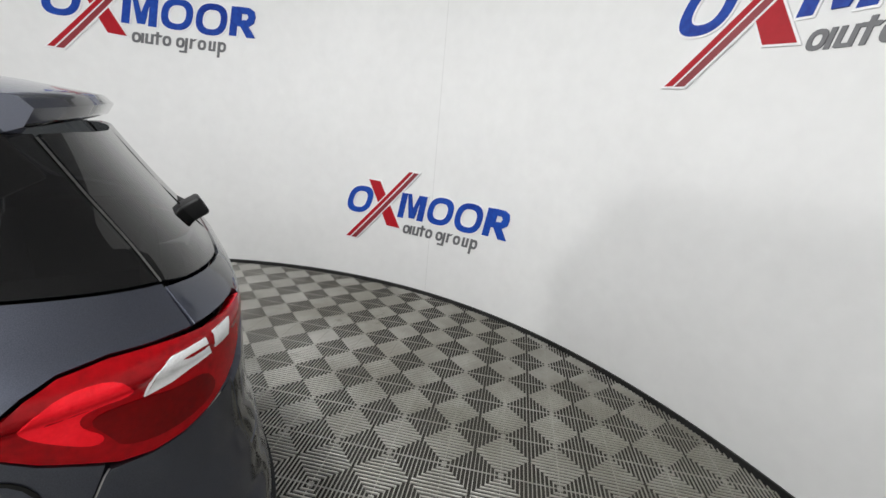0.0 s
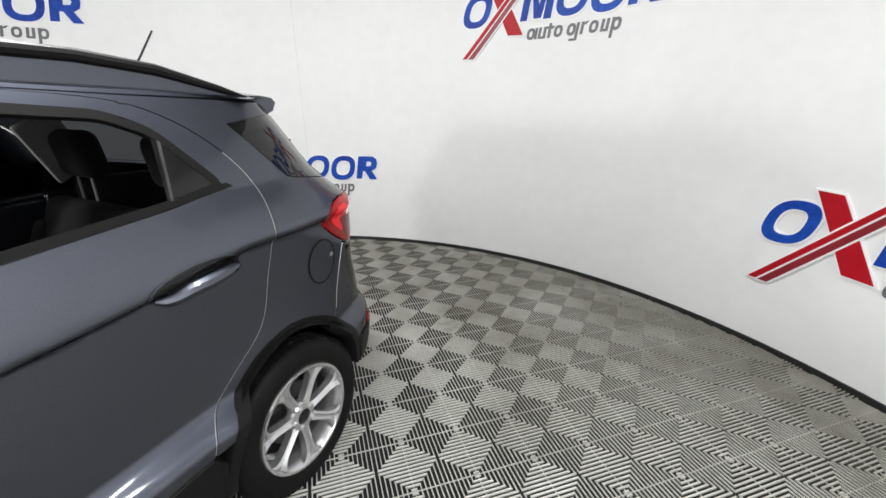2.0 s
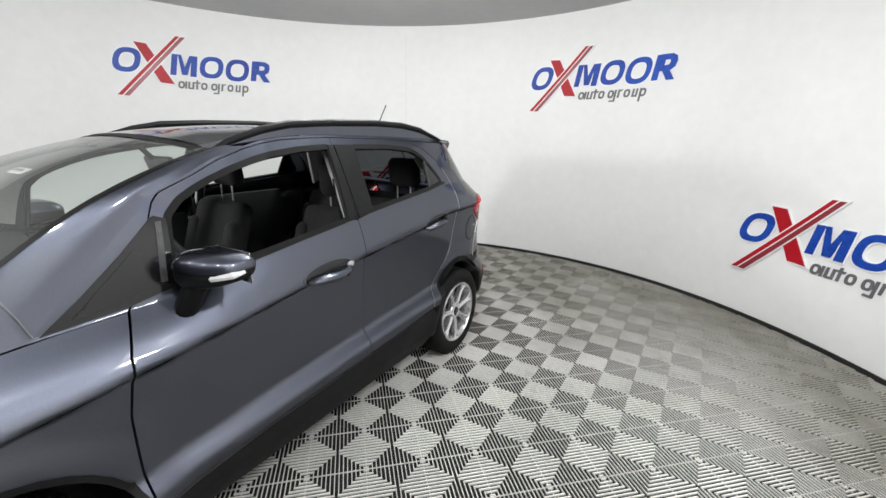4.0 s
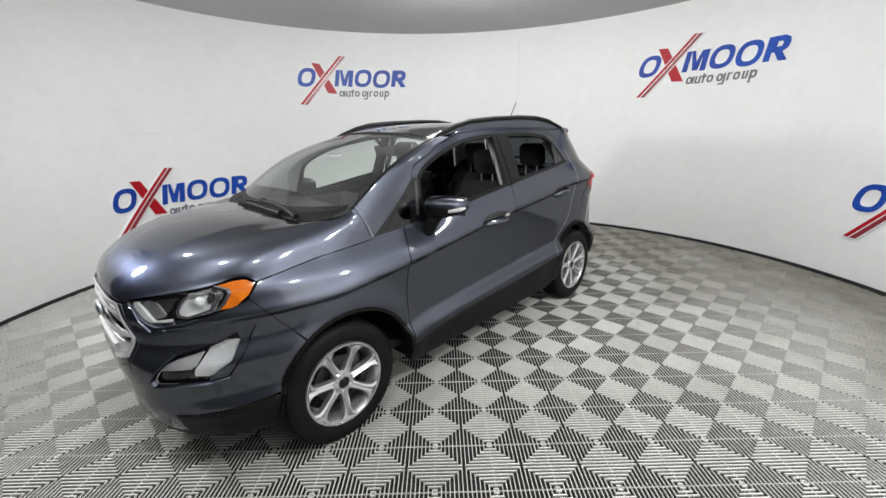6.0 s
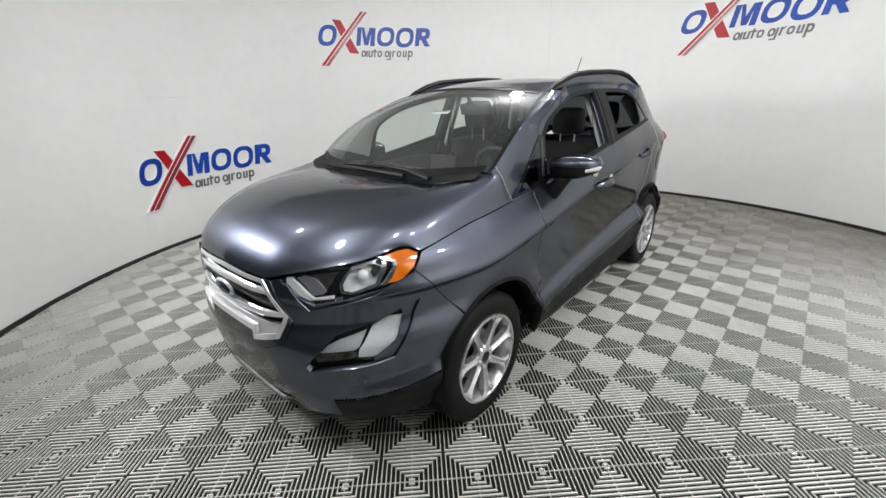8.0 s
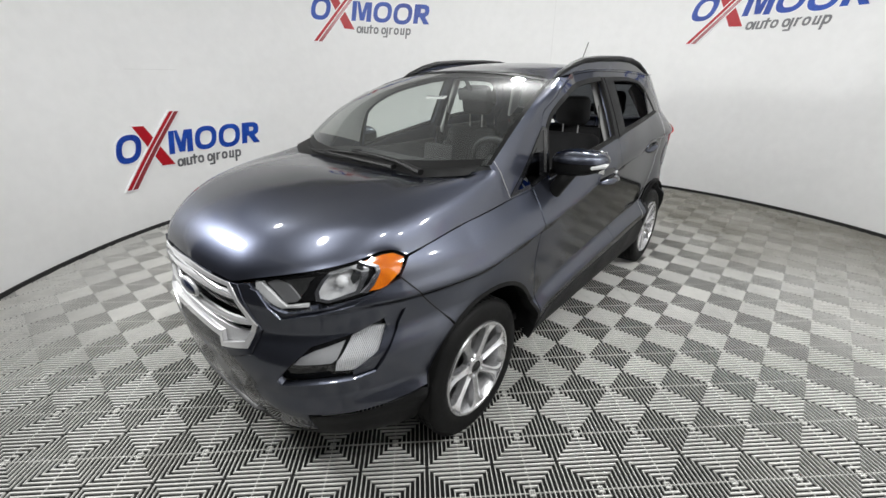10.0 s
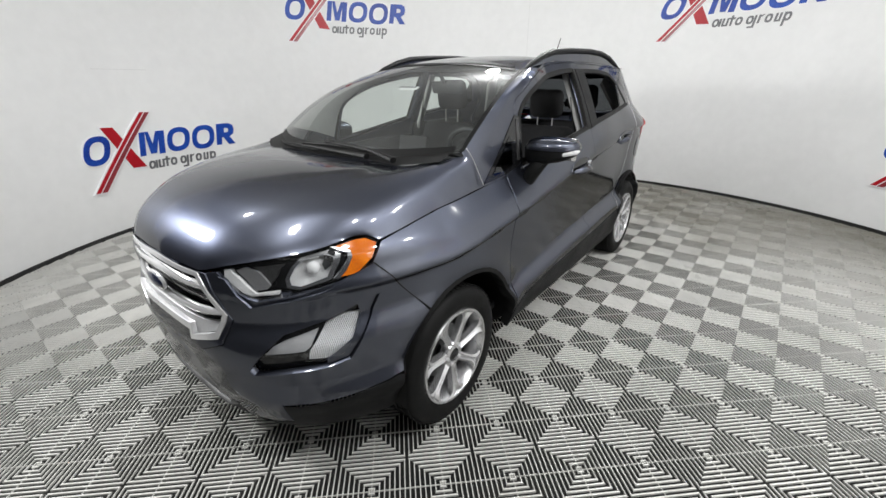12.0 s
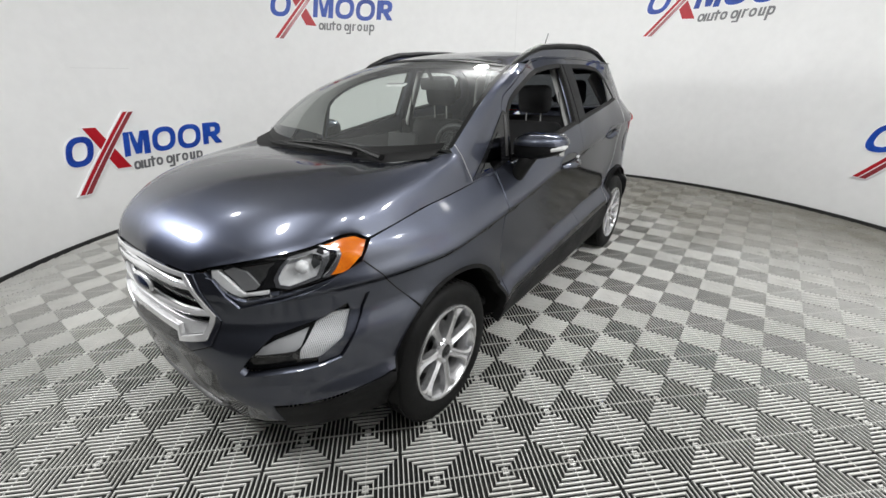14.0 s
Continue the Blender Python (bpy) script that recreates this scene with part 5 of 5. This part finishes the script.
    lathe(bm, [(0.02, -0.030), (0.185, -0.030), (0.190, -0.036), (0.02, -0.040)], 40)
    part("dust_shield", bm, M_SEAL, root, "black shield behind the brake disc")
    bm = bmesh.new()
    lathe(bm, [(0.05, 0.012), (0.128, 0.012), (0.130, 0.008), (0.130, -0.010), (0.05, -0.012)], 48)
    part("brake_disc", bm, M_BRAKE, root, "dark brake disc")
    bm = bmesh.new()
    box(bm, (-0.115, 0.0, 0.03), (0.05, 0.06, 0.13), None, 0.012)
    part("brake_caliper", bm, M_BRAKE, root)


for sx in (1, -1):
    for sy in (1, -1):
        wheel = new("wheel")
        wheel.parent = car
        wheel.matrix_local = pose(sx * AXLE + 0.056, sy * 0.736, HUB_Z + 0.001, 0, 0, 0 if sy > 0 else 180)
        tagged(wheel, "black tyre on a seven-spoke silver alloy wheel")
        wheel_parts(wheel)
        bm = bmesh.new()
        n = 24
        inner = []
        for k in range(n + 1):
            t = math.pi * (1.06 * k / n - 0.04) if sx > 0 else math.pi * (1.02 * k / n - 0.06)
            rad = 0.398 if sx > 0 else arch_r(math.degrees(t)) - 0.008
            out_y = 0.835 if sx > 0 else 0.835 - 0.05 * max(0.0, k / n - 0.6)
            x, z = sx * AXLE + rad * math.cos(t), HUB_Z + rad * math.sin(t)
            inner.append((bm.verts.new((x, sy * out_y, z)), bm.verts.new((x, sy * 0.50, z)), bm.verts.new((sx * AXLE + 0.02 * math.cos(t), sy * 0.50, HUB_Z + 0.02 * math.sin(t)))))
        for a, b in zip(inner, inner[1:]):
            bm.faces.new((a[0], b[0], b[1], a[1]))
            bm.faces.new((a[1], b[1], b[2], a[2]))
        part("wheel_arch_liner", bm, M_SEAL, car, "black wheel arch liner")

# ---- underbody and cabin ----
bm = bmesh.new()
box(bm, (0, 0, 0.29), (3.5, 1.0, 0.12), None, 0.03)
box(bm, (0, 0, 0.28), (1.66, 1.5, 0.10), None, 0.02)
part("underbody", bm, M_SEAL, car, "dark underbody")
bm = bmesh.new()
box(bm, (1.40, 0, 0.60), (1.1, 0.95, 0.42), None, 0.05)
part("engine_block", bm, M_SEAL, car, "dark mass behind the grille")
bm = bmesh.new()
box(bm, (-0.30, 0, 0.36), (2.5, 1.50, 0.05), None, 0.01)
part("cabin_floor", bm, M_FABRIC, car, "dark cabin floor")
bm = bmesh.new()
box(bm, (-1.40, 0, 0.86), (0.62, 1.16, 0.05), None, 0.01)
box(bm, (-1.66, 0, 0.90), (0.06, 1.0, 0.40), None, 0.02)
part("luggage_cover", bm, M_FABRIC, car, "black luggage cover")
for sgn in (1, -1):
    bm = bmesh.new()
    box(bm, (-1.47, sgn * 0.655, 0.98), (0.42, 0.05, 0.44), Euler((radians(8 * sgn), 0, radians(9 * sgn))), 0.015)
    part("luggage_side_lining", bm, M_FABRIC, car, "black lining beside the luggage space")
for sgn in (1, -1):
    lean = Euler((radians(-3 * sgn), 0, 0))
    for name, at, size, turn in (("door_lining", (0.26, 0.722, 0.77), (0.80, 0.05, 0.60), lean), ("door_lining", (-0.55, 0.728, 0.82), (0.72, 0.05, 0.68), lean), ("armrest", (0.30, 0.70, 0.86), (0.55, 0.07, 0.06), None)):
        bm = bmesh.new()
        box(bm, (at[0], sgn * at[1], at[2]), size, turn, 0.02)
        part(name, bm, M_DASH, car, "dark inner door lining" if name == "door_lining" else "dark armrest on the door")


def dash_point(t, r):
    a = abs(r)
    sec = [(1.23 - 0.26 * a * a, 1.128), (0.96 - 0.12 * a * a, 1.120), (0.74 - 0.05 * a * a, 1.095), (0.66, 1.010), (0.64, 0.90), (0.70, 0.70)]
    k = t * (len(sec) - 1)
    i = min(int(k), len(sec) - 2)
    f = k - i
    return Vector((sec[i][0] + (sec[i + 1][0] - sec[i][0]) * f, 0.66 * r, sec[i][1] + (sec[i + 1][1] - sec[i][1]) * f))


dash = sheet("dashboard", dash_point, 20, 24, M_DASH, car, "dark grained dashboard")
bm = bmesh.new()
box(bm, (0.67, 0.02, 1.105), (0.03, 0.22, 0.15), Euler((0, radians(-12), 0)), 0.01)
part("centre_screen", bm, M_FABRIC, dash, "dark standing centre screen")
bm = bmesh.new()
ringc = Vector((0.46, 0.33, 1.055))
tilt = Euler((0, radians(-65), 0)).to_matrix()
tube(bm, [ringc + tilt @ Vector((0.185 * math.cos(2 * math.pi * k / 32), 0.185 * math.sin(2 * math.pi * k / 32), 0)) for k in range(33)], 0.015, sides=8)
for t in (0.0, math.pi, 1.5 * math.pi):
    tube(bm, [ringc + tilt @ Vector((0.18 * math.sin(t), 0.18 * math.cos(t), 0)), ringc - tilt @ Vector((0, 0, 0.02))], 0.016, sides=6)
box(bm, ringc, (0.05, 0.15, 0.12), Euler((0, radians(25), 0)), 0.02)
tube(bm, [ringc, ringc + Vector((0.25, 0, -0.10))], 0.035, sides=8)
part("steering_wheel", bm, M_DASH, car, "black steering wheel")


def pad(bm, c, s, rot=(0, 0, 0), b=0.05):
    box(bm, c, s, Euler([radians(a) for a in rot]), b, 4)


def seat(x, y, wide, back_h, lean, rise, tall, name, label):
    root = new(name)
    root.parent = car
    root.location = (x, y, 0)
    tagged(root, label)
    bm = bmesh.new()
    pad(bm, (0.02, 0, 0.60), (0.52, wide, 0.16), (0, -8, 0), 0.06)
    part("cushion", bm, M_FABRIC, root)
    bm = bmesh.new()
    pad(bm, (-0.30, 0, 0.63 + back_h / 2), (0.13, wide * 0.98, back_h), (0, -lean, 0), 0.06)
    part("backrest", bm, M_FABRIC, root)
    for s in (1, -1):
        bm = bmesh.new()
        pad(bm, (-0.25, s * (wide / 2 - 0.05), 0.63 + back_h * 0.42), (0.12, 0.10, back_h * 0.75), (0, -lean, 0), 0.045)
        part("side_bolster", bm, M_FABRIC, root)
    top = Vector((-0.30 - math.sin(radians(lean)) * back_h / 2, 0, 0.63 + back_h / 2 + math.cos(radians(lean)) * back_h / 2))
    n = 1 if wide < 0.6 else 2
    for k in range(n):
        yy = 0 if n == 1 else (0.35 if k else -0.35)
        bm = bmesh.new()
        pad(bm, (top.x - 0.015, yy, top.z + rise), (0.11, 0.26, tall), (0, 8, 0), 0.05)
        hr = part("headrest", bm, M_FABRIC, root, "black padded headrest")
        for s in (1, -1):
            bm = bmesh.new()
            tube(bm, [(top.x - 0.01, yy + s * 0.06, top.z - 0.04), (top.x - 0.01, yy + s * 0.06, top.z + rise - 0.06)], 0.006, 8)
            part("headrest_post", bm, M_CHROME, hr)
    return root


seat(-0.145, 0.31, 0.50, 0.54, 18, 0.160, 0.205, "front_seat", "black cloth front seat with a headrest")
seat(0.17, -0.36, 0.50, 0.56, 18, 0.205, 0.22, "front_seat", "black cloth front seat with a headrest")
seat(-0.78, 0.0, 1.26, 0.52, 20, 0.205, 0.21, "rear_bench", "black cloth rear bench with headrests")


def liner_point(t, r):
    p = roof_point(0.02 + 0.96 * t, r * 0.9)
    return p - Vector((0, 0, 0.04))


sheet("headliner", liner_point, 16, 16, M_LINER, car, "light grey cloth headliner")
for sgn in (1, -1):
    bm = bmesh.new()
    pad(bm, (-0.235, sgn * 0.655, 1.30), (0.06, 0.03, 0.50), (sgn * 22, 0, 0), 0.012)
    part("pillar_lining", bm, M_LINER, car, "grey inner pillar lining")
    bm = bmesh.new()
    pad(bm, (-1.20, sgn * 0.60, 1.36), (0.18, 0.03, 0.34), (sgn * 22, 30, 0), 0.012)
    part("pillar_lining", bm, M_LINER, car, "grey inner pillar lining")
    bm = bmesh.new()
    tube(bm, [(-0.22, sgn * 0.63, 1.38), (-0.22, sgn * 0.69, 1.10), (-0.24, sgn * 0.70, 0.60)], 0.022, 6, 0.15)
    part("seat_belt", bm, M_DASH, car, "grey seat belt strap")
bm = bmesh.new()
pad(bm, (0.30, 0, 1.445), (0.03, 0.24, 0.075), (0, 15, 0), 0.012)
tube(bm, [(0.33, 0, 1.47), (0.38, 0, 1.53)], 0.012, 8)
part("rear_view_mirror", bm, M_DASH, car, "black inside mirror")
bm = bmesh.new()
q = [screen_point(t, r) - Vector((0.01, 0, 0.012)) for t, r in ((0.565, 0.13), (0.565, 0.33), (0.605, 0.33), (0.605, 0.13))]
bm.faces.new([bm.verts.new(v) for v in q])
sticker = part("paper_label", bm, M_PAPER, screen, "white paper label inside the glass", smooth=False)
for k in range(6):
    bm = bmesh.new()
    r0 = 0.142 + 0.030 * k
    q = [screen_point(t, r) - Vector((0.006, 0, 0.007)) for t, r in ((0.577, r0), (0.577, r0 + 0.022), (0.593, r0 + 0.022), (0.593, r0))]
    bm.faces.new([bm.verts.new(v) for v in q])
    part("print_bar", bm, M_INK, sticker, smooth=False)

# ---- outside fittings ----
for sgn in (1, -1):
    arm = new("side_mirror")
    arm.parent = car
    arm.location = (0.595, sgn * 0.80, 1.112)
    tagged(arm, "painted door mirror with a turn signal strip")
    bm = bmesh.new()
    bmesh.ops.create_uvsphere(bm, u_segments=32, v_segments=20, radius=1.0)
    for v in bm.verts:
        c = v.co
        c.x, c.y, c.z = [math.copysign(abs(a) ** 0.72, a) for a in c]
        taper = 1 - 0.18 * c.y
        v.co = (0.088 * c.x * taper + (0.02 if c.x > 0 else 0.0) - 0.02 - 0.03 * c.y * c.y, sgn * (0.072 + 0.132 * c.y), 0.045 + 0.062 * c.z * taper + 0.012 * c.y)
        if c.x < -0.35:
            v.co.x = max(v.co.x, -0.075)
    cap = bm.copy()
    part("mirror_housing", bm, M_PLASTIC, arm, "black mirror housing", angle=60)
    geom = cap.verts[:] + cap.edges[:] + cap.faces[:]
    bmesh.ops.bisect_plane(cap, geom=geom, plane_co=(0, 0, 0.055), plane_no=(0, 0, 1), clear_inner=True)
    for v in cap.verts:
        v.co = Vector((v.co.x * 1.03 + 0.001, (v.co.y - sgn * 0.085) * 1.025 + sgn * 0.085, (v.co.z - 0.045) * 1.03 + 0.045))
    part("mirror_cap", cap, M_PAINT, arm, "painted mirror cap", angle=60)
    bm = bmesh.new()
    tube(bm, [(0.030, sgn * 0.04, 0.030), (0.052, sgn * 0.10, 0.034), (0.040, sgn * 0.16, 0.040), (0.0, sgn * 0.205, 0.046), (-0.04, sgn * 0.205, 0.048)], [0.006, 0.013, 0.014, 0.012, 0.006], 8)
    part("mirror_signal", bm, M_WHITELENS, arm, "clear turn signal strip")
    bm = bmesh.new()
    box(bm, (-0.079, sgn * 0.085, 0.045), (0.004, 0.19, 0.11), None, 0.002)
    part("mirror_glass", bm, M_MIRROR, arm, "silvered mirror glass")
    bm = bmesh.new()
    tube(bm, [(0.048, sgn * -0.020, -0.118), (0.046, sgn * 0.002, -0.075), (0.034, sgn * 0.030, -0.020), (-0.005, sgn * 0.055, 0.025)], [0.040, 0.046, 0.048, 0.045], 12, 0.8)
    part("mirror_foot", bm, M_SEAL, arm, "black mirror foot")


def handle(x, z, doors):
    def oval(g):
        pts = [(x + 0.143 * g * math.cos(k * 0.2618), z + 0.040 * g * math.sin(k * 0.2618) - 0.010 * g * math.cos(k * 0.2618)) for k in range(24)]
        return knots(pts)
    both("handle_bowl", [oval(1.0)], M_GLOSS, doors, "dark recess behind the handle", lift=0.0015, thick=0.002)
    both("bowl_rim", [oval(1.05), oval(0.97)], M_PAINT, doors, "", lift=0.004, thick=0.004)
    for sgn, door in ((1, doors[0]), (-1, doors[1])):
        path, rad = [], []
        for k in range(13):
            f = k / 12
            xx = x + 0.130 - 0.260 * f
            zz = z - 0.012 + 0.07 * (x - xx)
            p, n = skin_place(u_of_x(xx, zz), zz)
            p = p + n * (0.006 + 0.034 * math.sin(math.pi * f) ** 0.6)
            path.append((p.x, p.y * sgn, p.z))
            rad.append(0.009 + 0.016 * math.sin(math.pi * f) ** 0.5)
        bm = bmesh.new()
        tube(bm, path, rad, 10, 0.9)
        part("door_handle", bm, M_PAINT, door, "painted pull handle")


handle(0.05, 0.995, front_door)
handle(-0.905, 1.070, rear_door)
both("key_cover", [[(u_of_x(-0.085 + 0.02 * math.cos(t * 0.5236), 0.995 + 0.014 * math.sin(t * 0.5236)), 0.995 + 0.014 * math.sin(t * 0.5236)) for t in range(12)]], M_CHROME, front_door, "bright key cover", lift=0.012, thick=0.012, side="left")

# seam between the bonnet's rear corner and the pillar
for sgn in (1, -1):
    bm = bmesh.new()
    ends = [screen_point(0.03, sgn * 0.985) + Vector((0.004, sgn * 0.004, 0.004)), Vector((1.035, sgn * 0.738, 1.105)), Vector((1.02, sgn * 0.757, 1.050))]
    tube(bm, [ends[0], ends[0].lerp(ends[1], 0.5) + Vector((0.004, sgn * 0.006, 0.008)), ends[1], ends[2]], 0.0022, 6)
    part("corner_seam", bm, M_SATIN_DARK, car, "thin seam at the bonnet's rear corner")

# wipers on the cowl
bm = bmesh.new()
cowl = [screen_point(0.0, -0.93 + 1.86 * k / 32) for k in range(33)]
for a, b in zip(cowl, cowl[1:]):
    bm.faces.new([bm.verts.new(v) for v in (a + Vector((-0.02, 0, 0.012)), a + Vector((0.085, 0, -0.022)), b + Vector((0.085, 0, -0.022)), b + Vector((-0.02, 0, 0.012)))])
bmesh.ops.remove_doubles(bm, verts=bm.verts[:], dist=1e-4)
part("cowl_panel", bm, M_SEAL, car, "black cowl panel under the wipers")
for line in (((1.292, 0.470, 1.160), (1.268, 0.300, 1.184), (1.264, 0.130, 1.194), (1.264, 0.0, 1.196), (1.266, -0.20, 1.188), (1.270, -0.40, 1.172)),
             ((1.300, 0.310, 1.162), (1.296, 0.080, 1.166), (1.292, -0.08, 1.170), (1.286, -0.22, 1.170), (1.262, -0.40, 1.168), (1.225, -0.50, 1.176))):
    line = [Vector(p) for p in line]
    bm = bmesh.new()
    tube(bm, [p + Vector((0.004, 0, 0.010)) for p in line[:4]], [0.017, 0.013, 0.011, 0.008], 8, 0.8)
    box(bm, line[3] + Vector((0.0, 0, 0.012)), (0.024, 0.055, 0.018), None, 0.005)
    arm = part("wiper", bm, M_SEAL, car, "black windscreen wiper")
    bm = bmesh.new()
    tube(bm, line[1:], [0.005, 0.008, 0.009, 0.008, 0.005], 8, 0.9)
    part("wiper_blade", bm, M_SEAL, arm, "black wiper blade")

# emblem and rear wiper
bm = bmesh.new()
bmesh.ops.create_uvsphere(bm, u_segments=32, v_segments=12, radius=1.0)
for v in bm.verts:
    v.co = (2.128 + 0.014 * v.co.x, 0.088 * v.co.y, 0.793 + 0.036 * v.co.z)
part("emblem", bm, M_CHROME, grille, "chrome oval emblem rim")
bm = bmesh.new()
bmesh.ops.create_uvsphere(bm, u_segments=32, v_segments=12, radius=1.0)
for v in bm.verts:
    v.co = (2.131 + 0.014 * v.co.x, 0.078 * v.co.y, 0.793 + 0.030 * v.co.z)
part("emblem_face", bm, M_OVAL, grille, "plain dark blue oval")
bm = bmesh.new()
pad(bm, (-1.788, 0.0, 1.264), (0.075, 0.10, 0.06), (0, 30, 0), 0.012)
tube(bm, [(-1.79, 0, 1.262), (-1.755, -0.20, 1.262), (-1.70, -0.40, 1.27)], [0.016, 0.010, 0.006], 8)
part("rear_wiper", bm, M_PLASTIC, car, "black rear wiper")


# ---- floor tiles ----
CELL = 0.2
ORIGIN = (0.0636, 0.0652)
RIB_N, RIB_LOW, ROUND = 14, -0.0085, 0.0009


def tile_mesh(name):
    """One 0.4 m tile: four quarters of slanting ribs, each with a thin cross bar;
    the ribs of one pair of quarters are narrower, so that these look more shaded."""
    verts, faces = [], []

    def quad(a, b, c, d):
        base = len(verts)
        verts.extend([a, b, c, d])
        faces.append((base, base + 1, base + 2, base + 3))

    diag = CELL * math.sqrt(2)
    pitch = diag / RIB_N
    for i in range(2):
        for j in range(2):
            odd = (i + j) % 2 == 1
            if odd:
                c0, d, e = Vector((i * CELL, j * CELL, 0)), Vector((1, 1, 0)).normalized(), Vector((-1, 1, 0)).normalized()
            else:
                c0, d, e = Vector(((i + 1) * CELL, j * CELL, 0)), Vector((-1, 1, 0)).normalized(), Vector((-1, -1, 0)).normalized()
            low, sub = Vector((0, 0, RIB_LOW)), Vector((0, 0, -0.002))
            half = 0.180 if odd else 0.100
            for k in range(RIB_N):
                d0, d1 = (k + 0.5 - half) * pitch, (k + 0.5 + half) * pitch
                l0, l1 = min(d0, diag - d0), min(d1, diag - d1)
                p = [c0 + d * d0 - e * l0, c0 + d * d0 + e * l0, c0 + d * d1 + e * l1, c0 + d * d1 - e * l1]
                b = [v + low for v in p]
                m = [v + Vector((0, 0, -ROUND)) for v in p]
                t = [p[0] + d * ROUND, p[1] + d * ROUND, p[2] - d * ROUND, p[3] - d * ROUND]
                quad(t[3], t[2], t[1], t[0])
                quad(t[0], t[1], m[1], m[0])
                quad(t[2], t[3], m[3], m[2])
                quad(m[0], m[1], b[1], b[0])
                quad(m[2], m[3], b[3], b[2])
            w = 0.0010
            p = [c0 - e * w, c0 + e * w, c0 + d * diag + e * w, c0 + d * diag - e * w]
            t = [v + sub for v in p]
            b = [v + low for v in p]
            quad(t[3], t[2], t[1], t[0])
            quad(t[1], t[2], b[2], b[1])
            quad(t[3], t[0], b[0], b[3])
    me = bpy.data.meshes.new(name)
    me.from_pydata([tuple(v) for v in verts], [], faces)
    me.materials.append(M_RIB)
    return me


whole_tile = tile_mesh("floor_tile")
SIZE = 2 * CELL
EDGE = ROOM_R + 0.02
for i in range(-12, 12):
    for j in range(-12, 12):
        x0, y0 = ORIGIN[0] + i * SIZE, ORIGIN[1] + j * SIZE
        corners = [math.hypot(x0 + a * SIZE, y0 + b * SIZE) for a in (0, 1) for b in (0, 1)]
        if min(corners) > EDGE:
            continue
        me = whole_tile
        if max(corners) > EDGE:
            bm = bmesh.new()
            bm.from_mesh(whole_tile)
            a = math.atan2(y0 + CELL, x0 + CELL)
            for da in (-0.03, 0.0, 0.03):
                n = Vector((math.cos(a + da), math.sin(a + da), 0))
                bmesh.ops.bisect_plane(bm, geom=bm.verts[:] + bm.edges[:] + bm.faces[:], plane_co=n * EDGE - Vector((x0, y0, 0)), plane_no=n, clear_outer=True)
            me = bpy.data.meshes.new("floor_tile")
            bm.to_mesh(me)
            bm.free()
            me.materials.append(M_RIB)
        ob = new("floor_tile", me)
        ob.location = (x0, y0, 0)
        ob.parent = floor
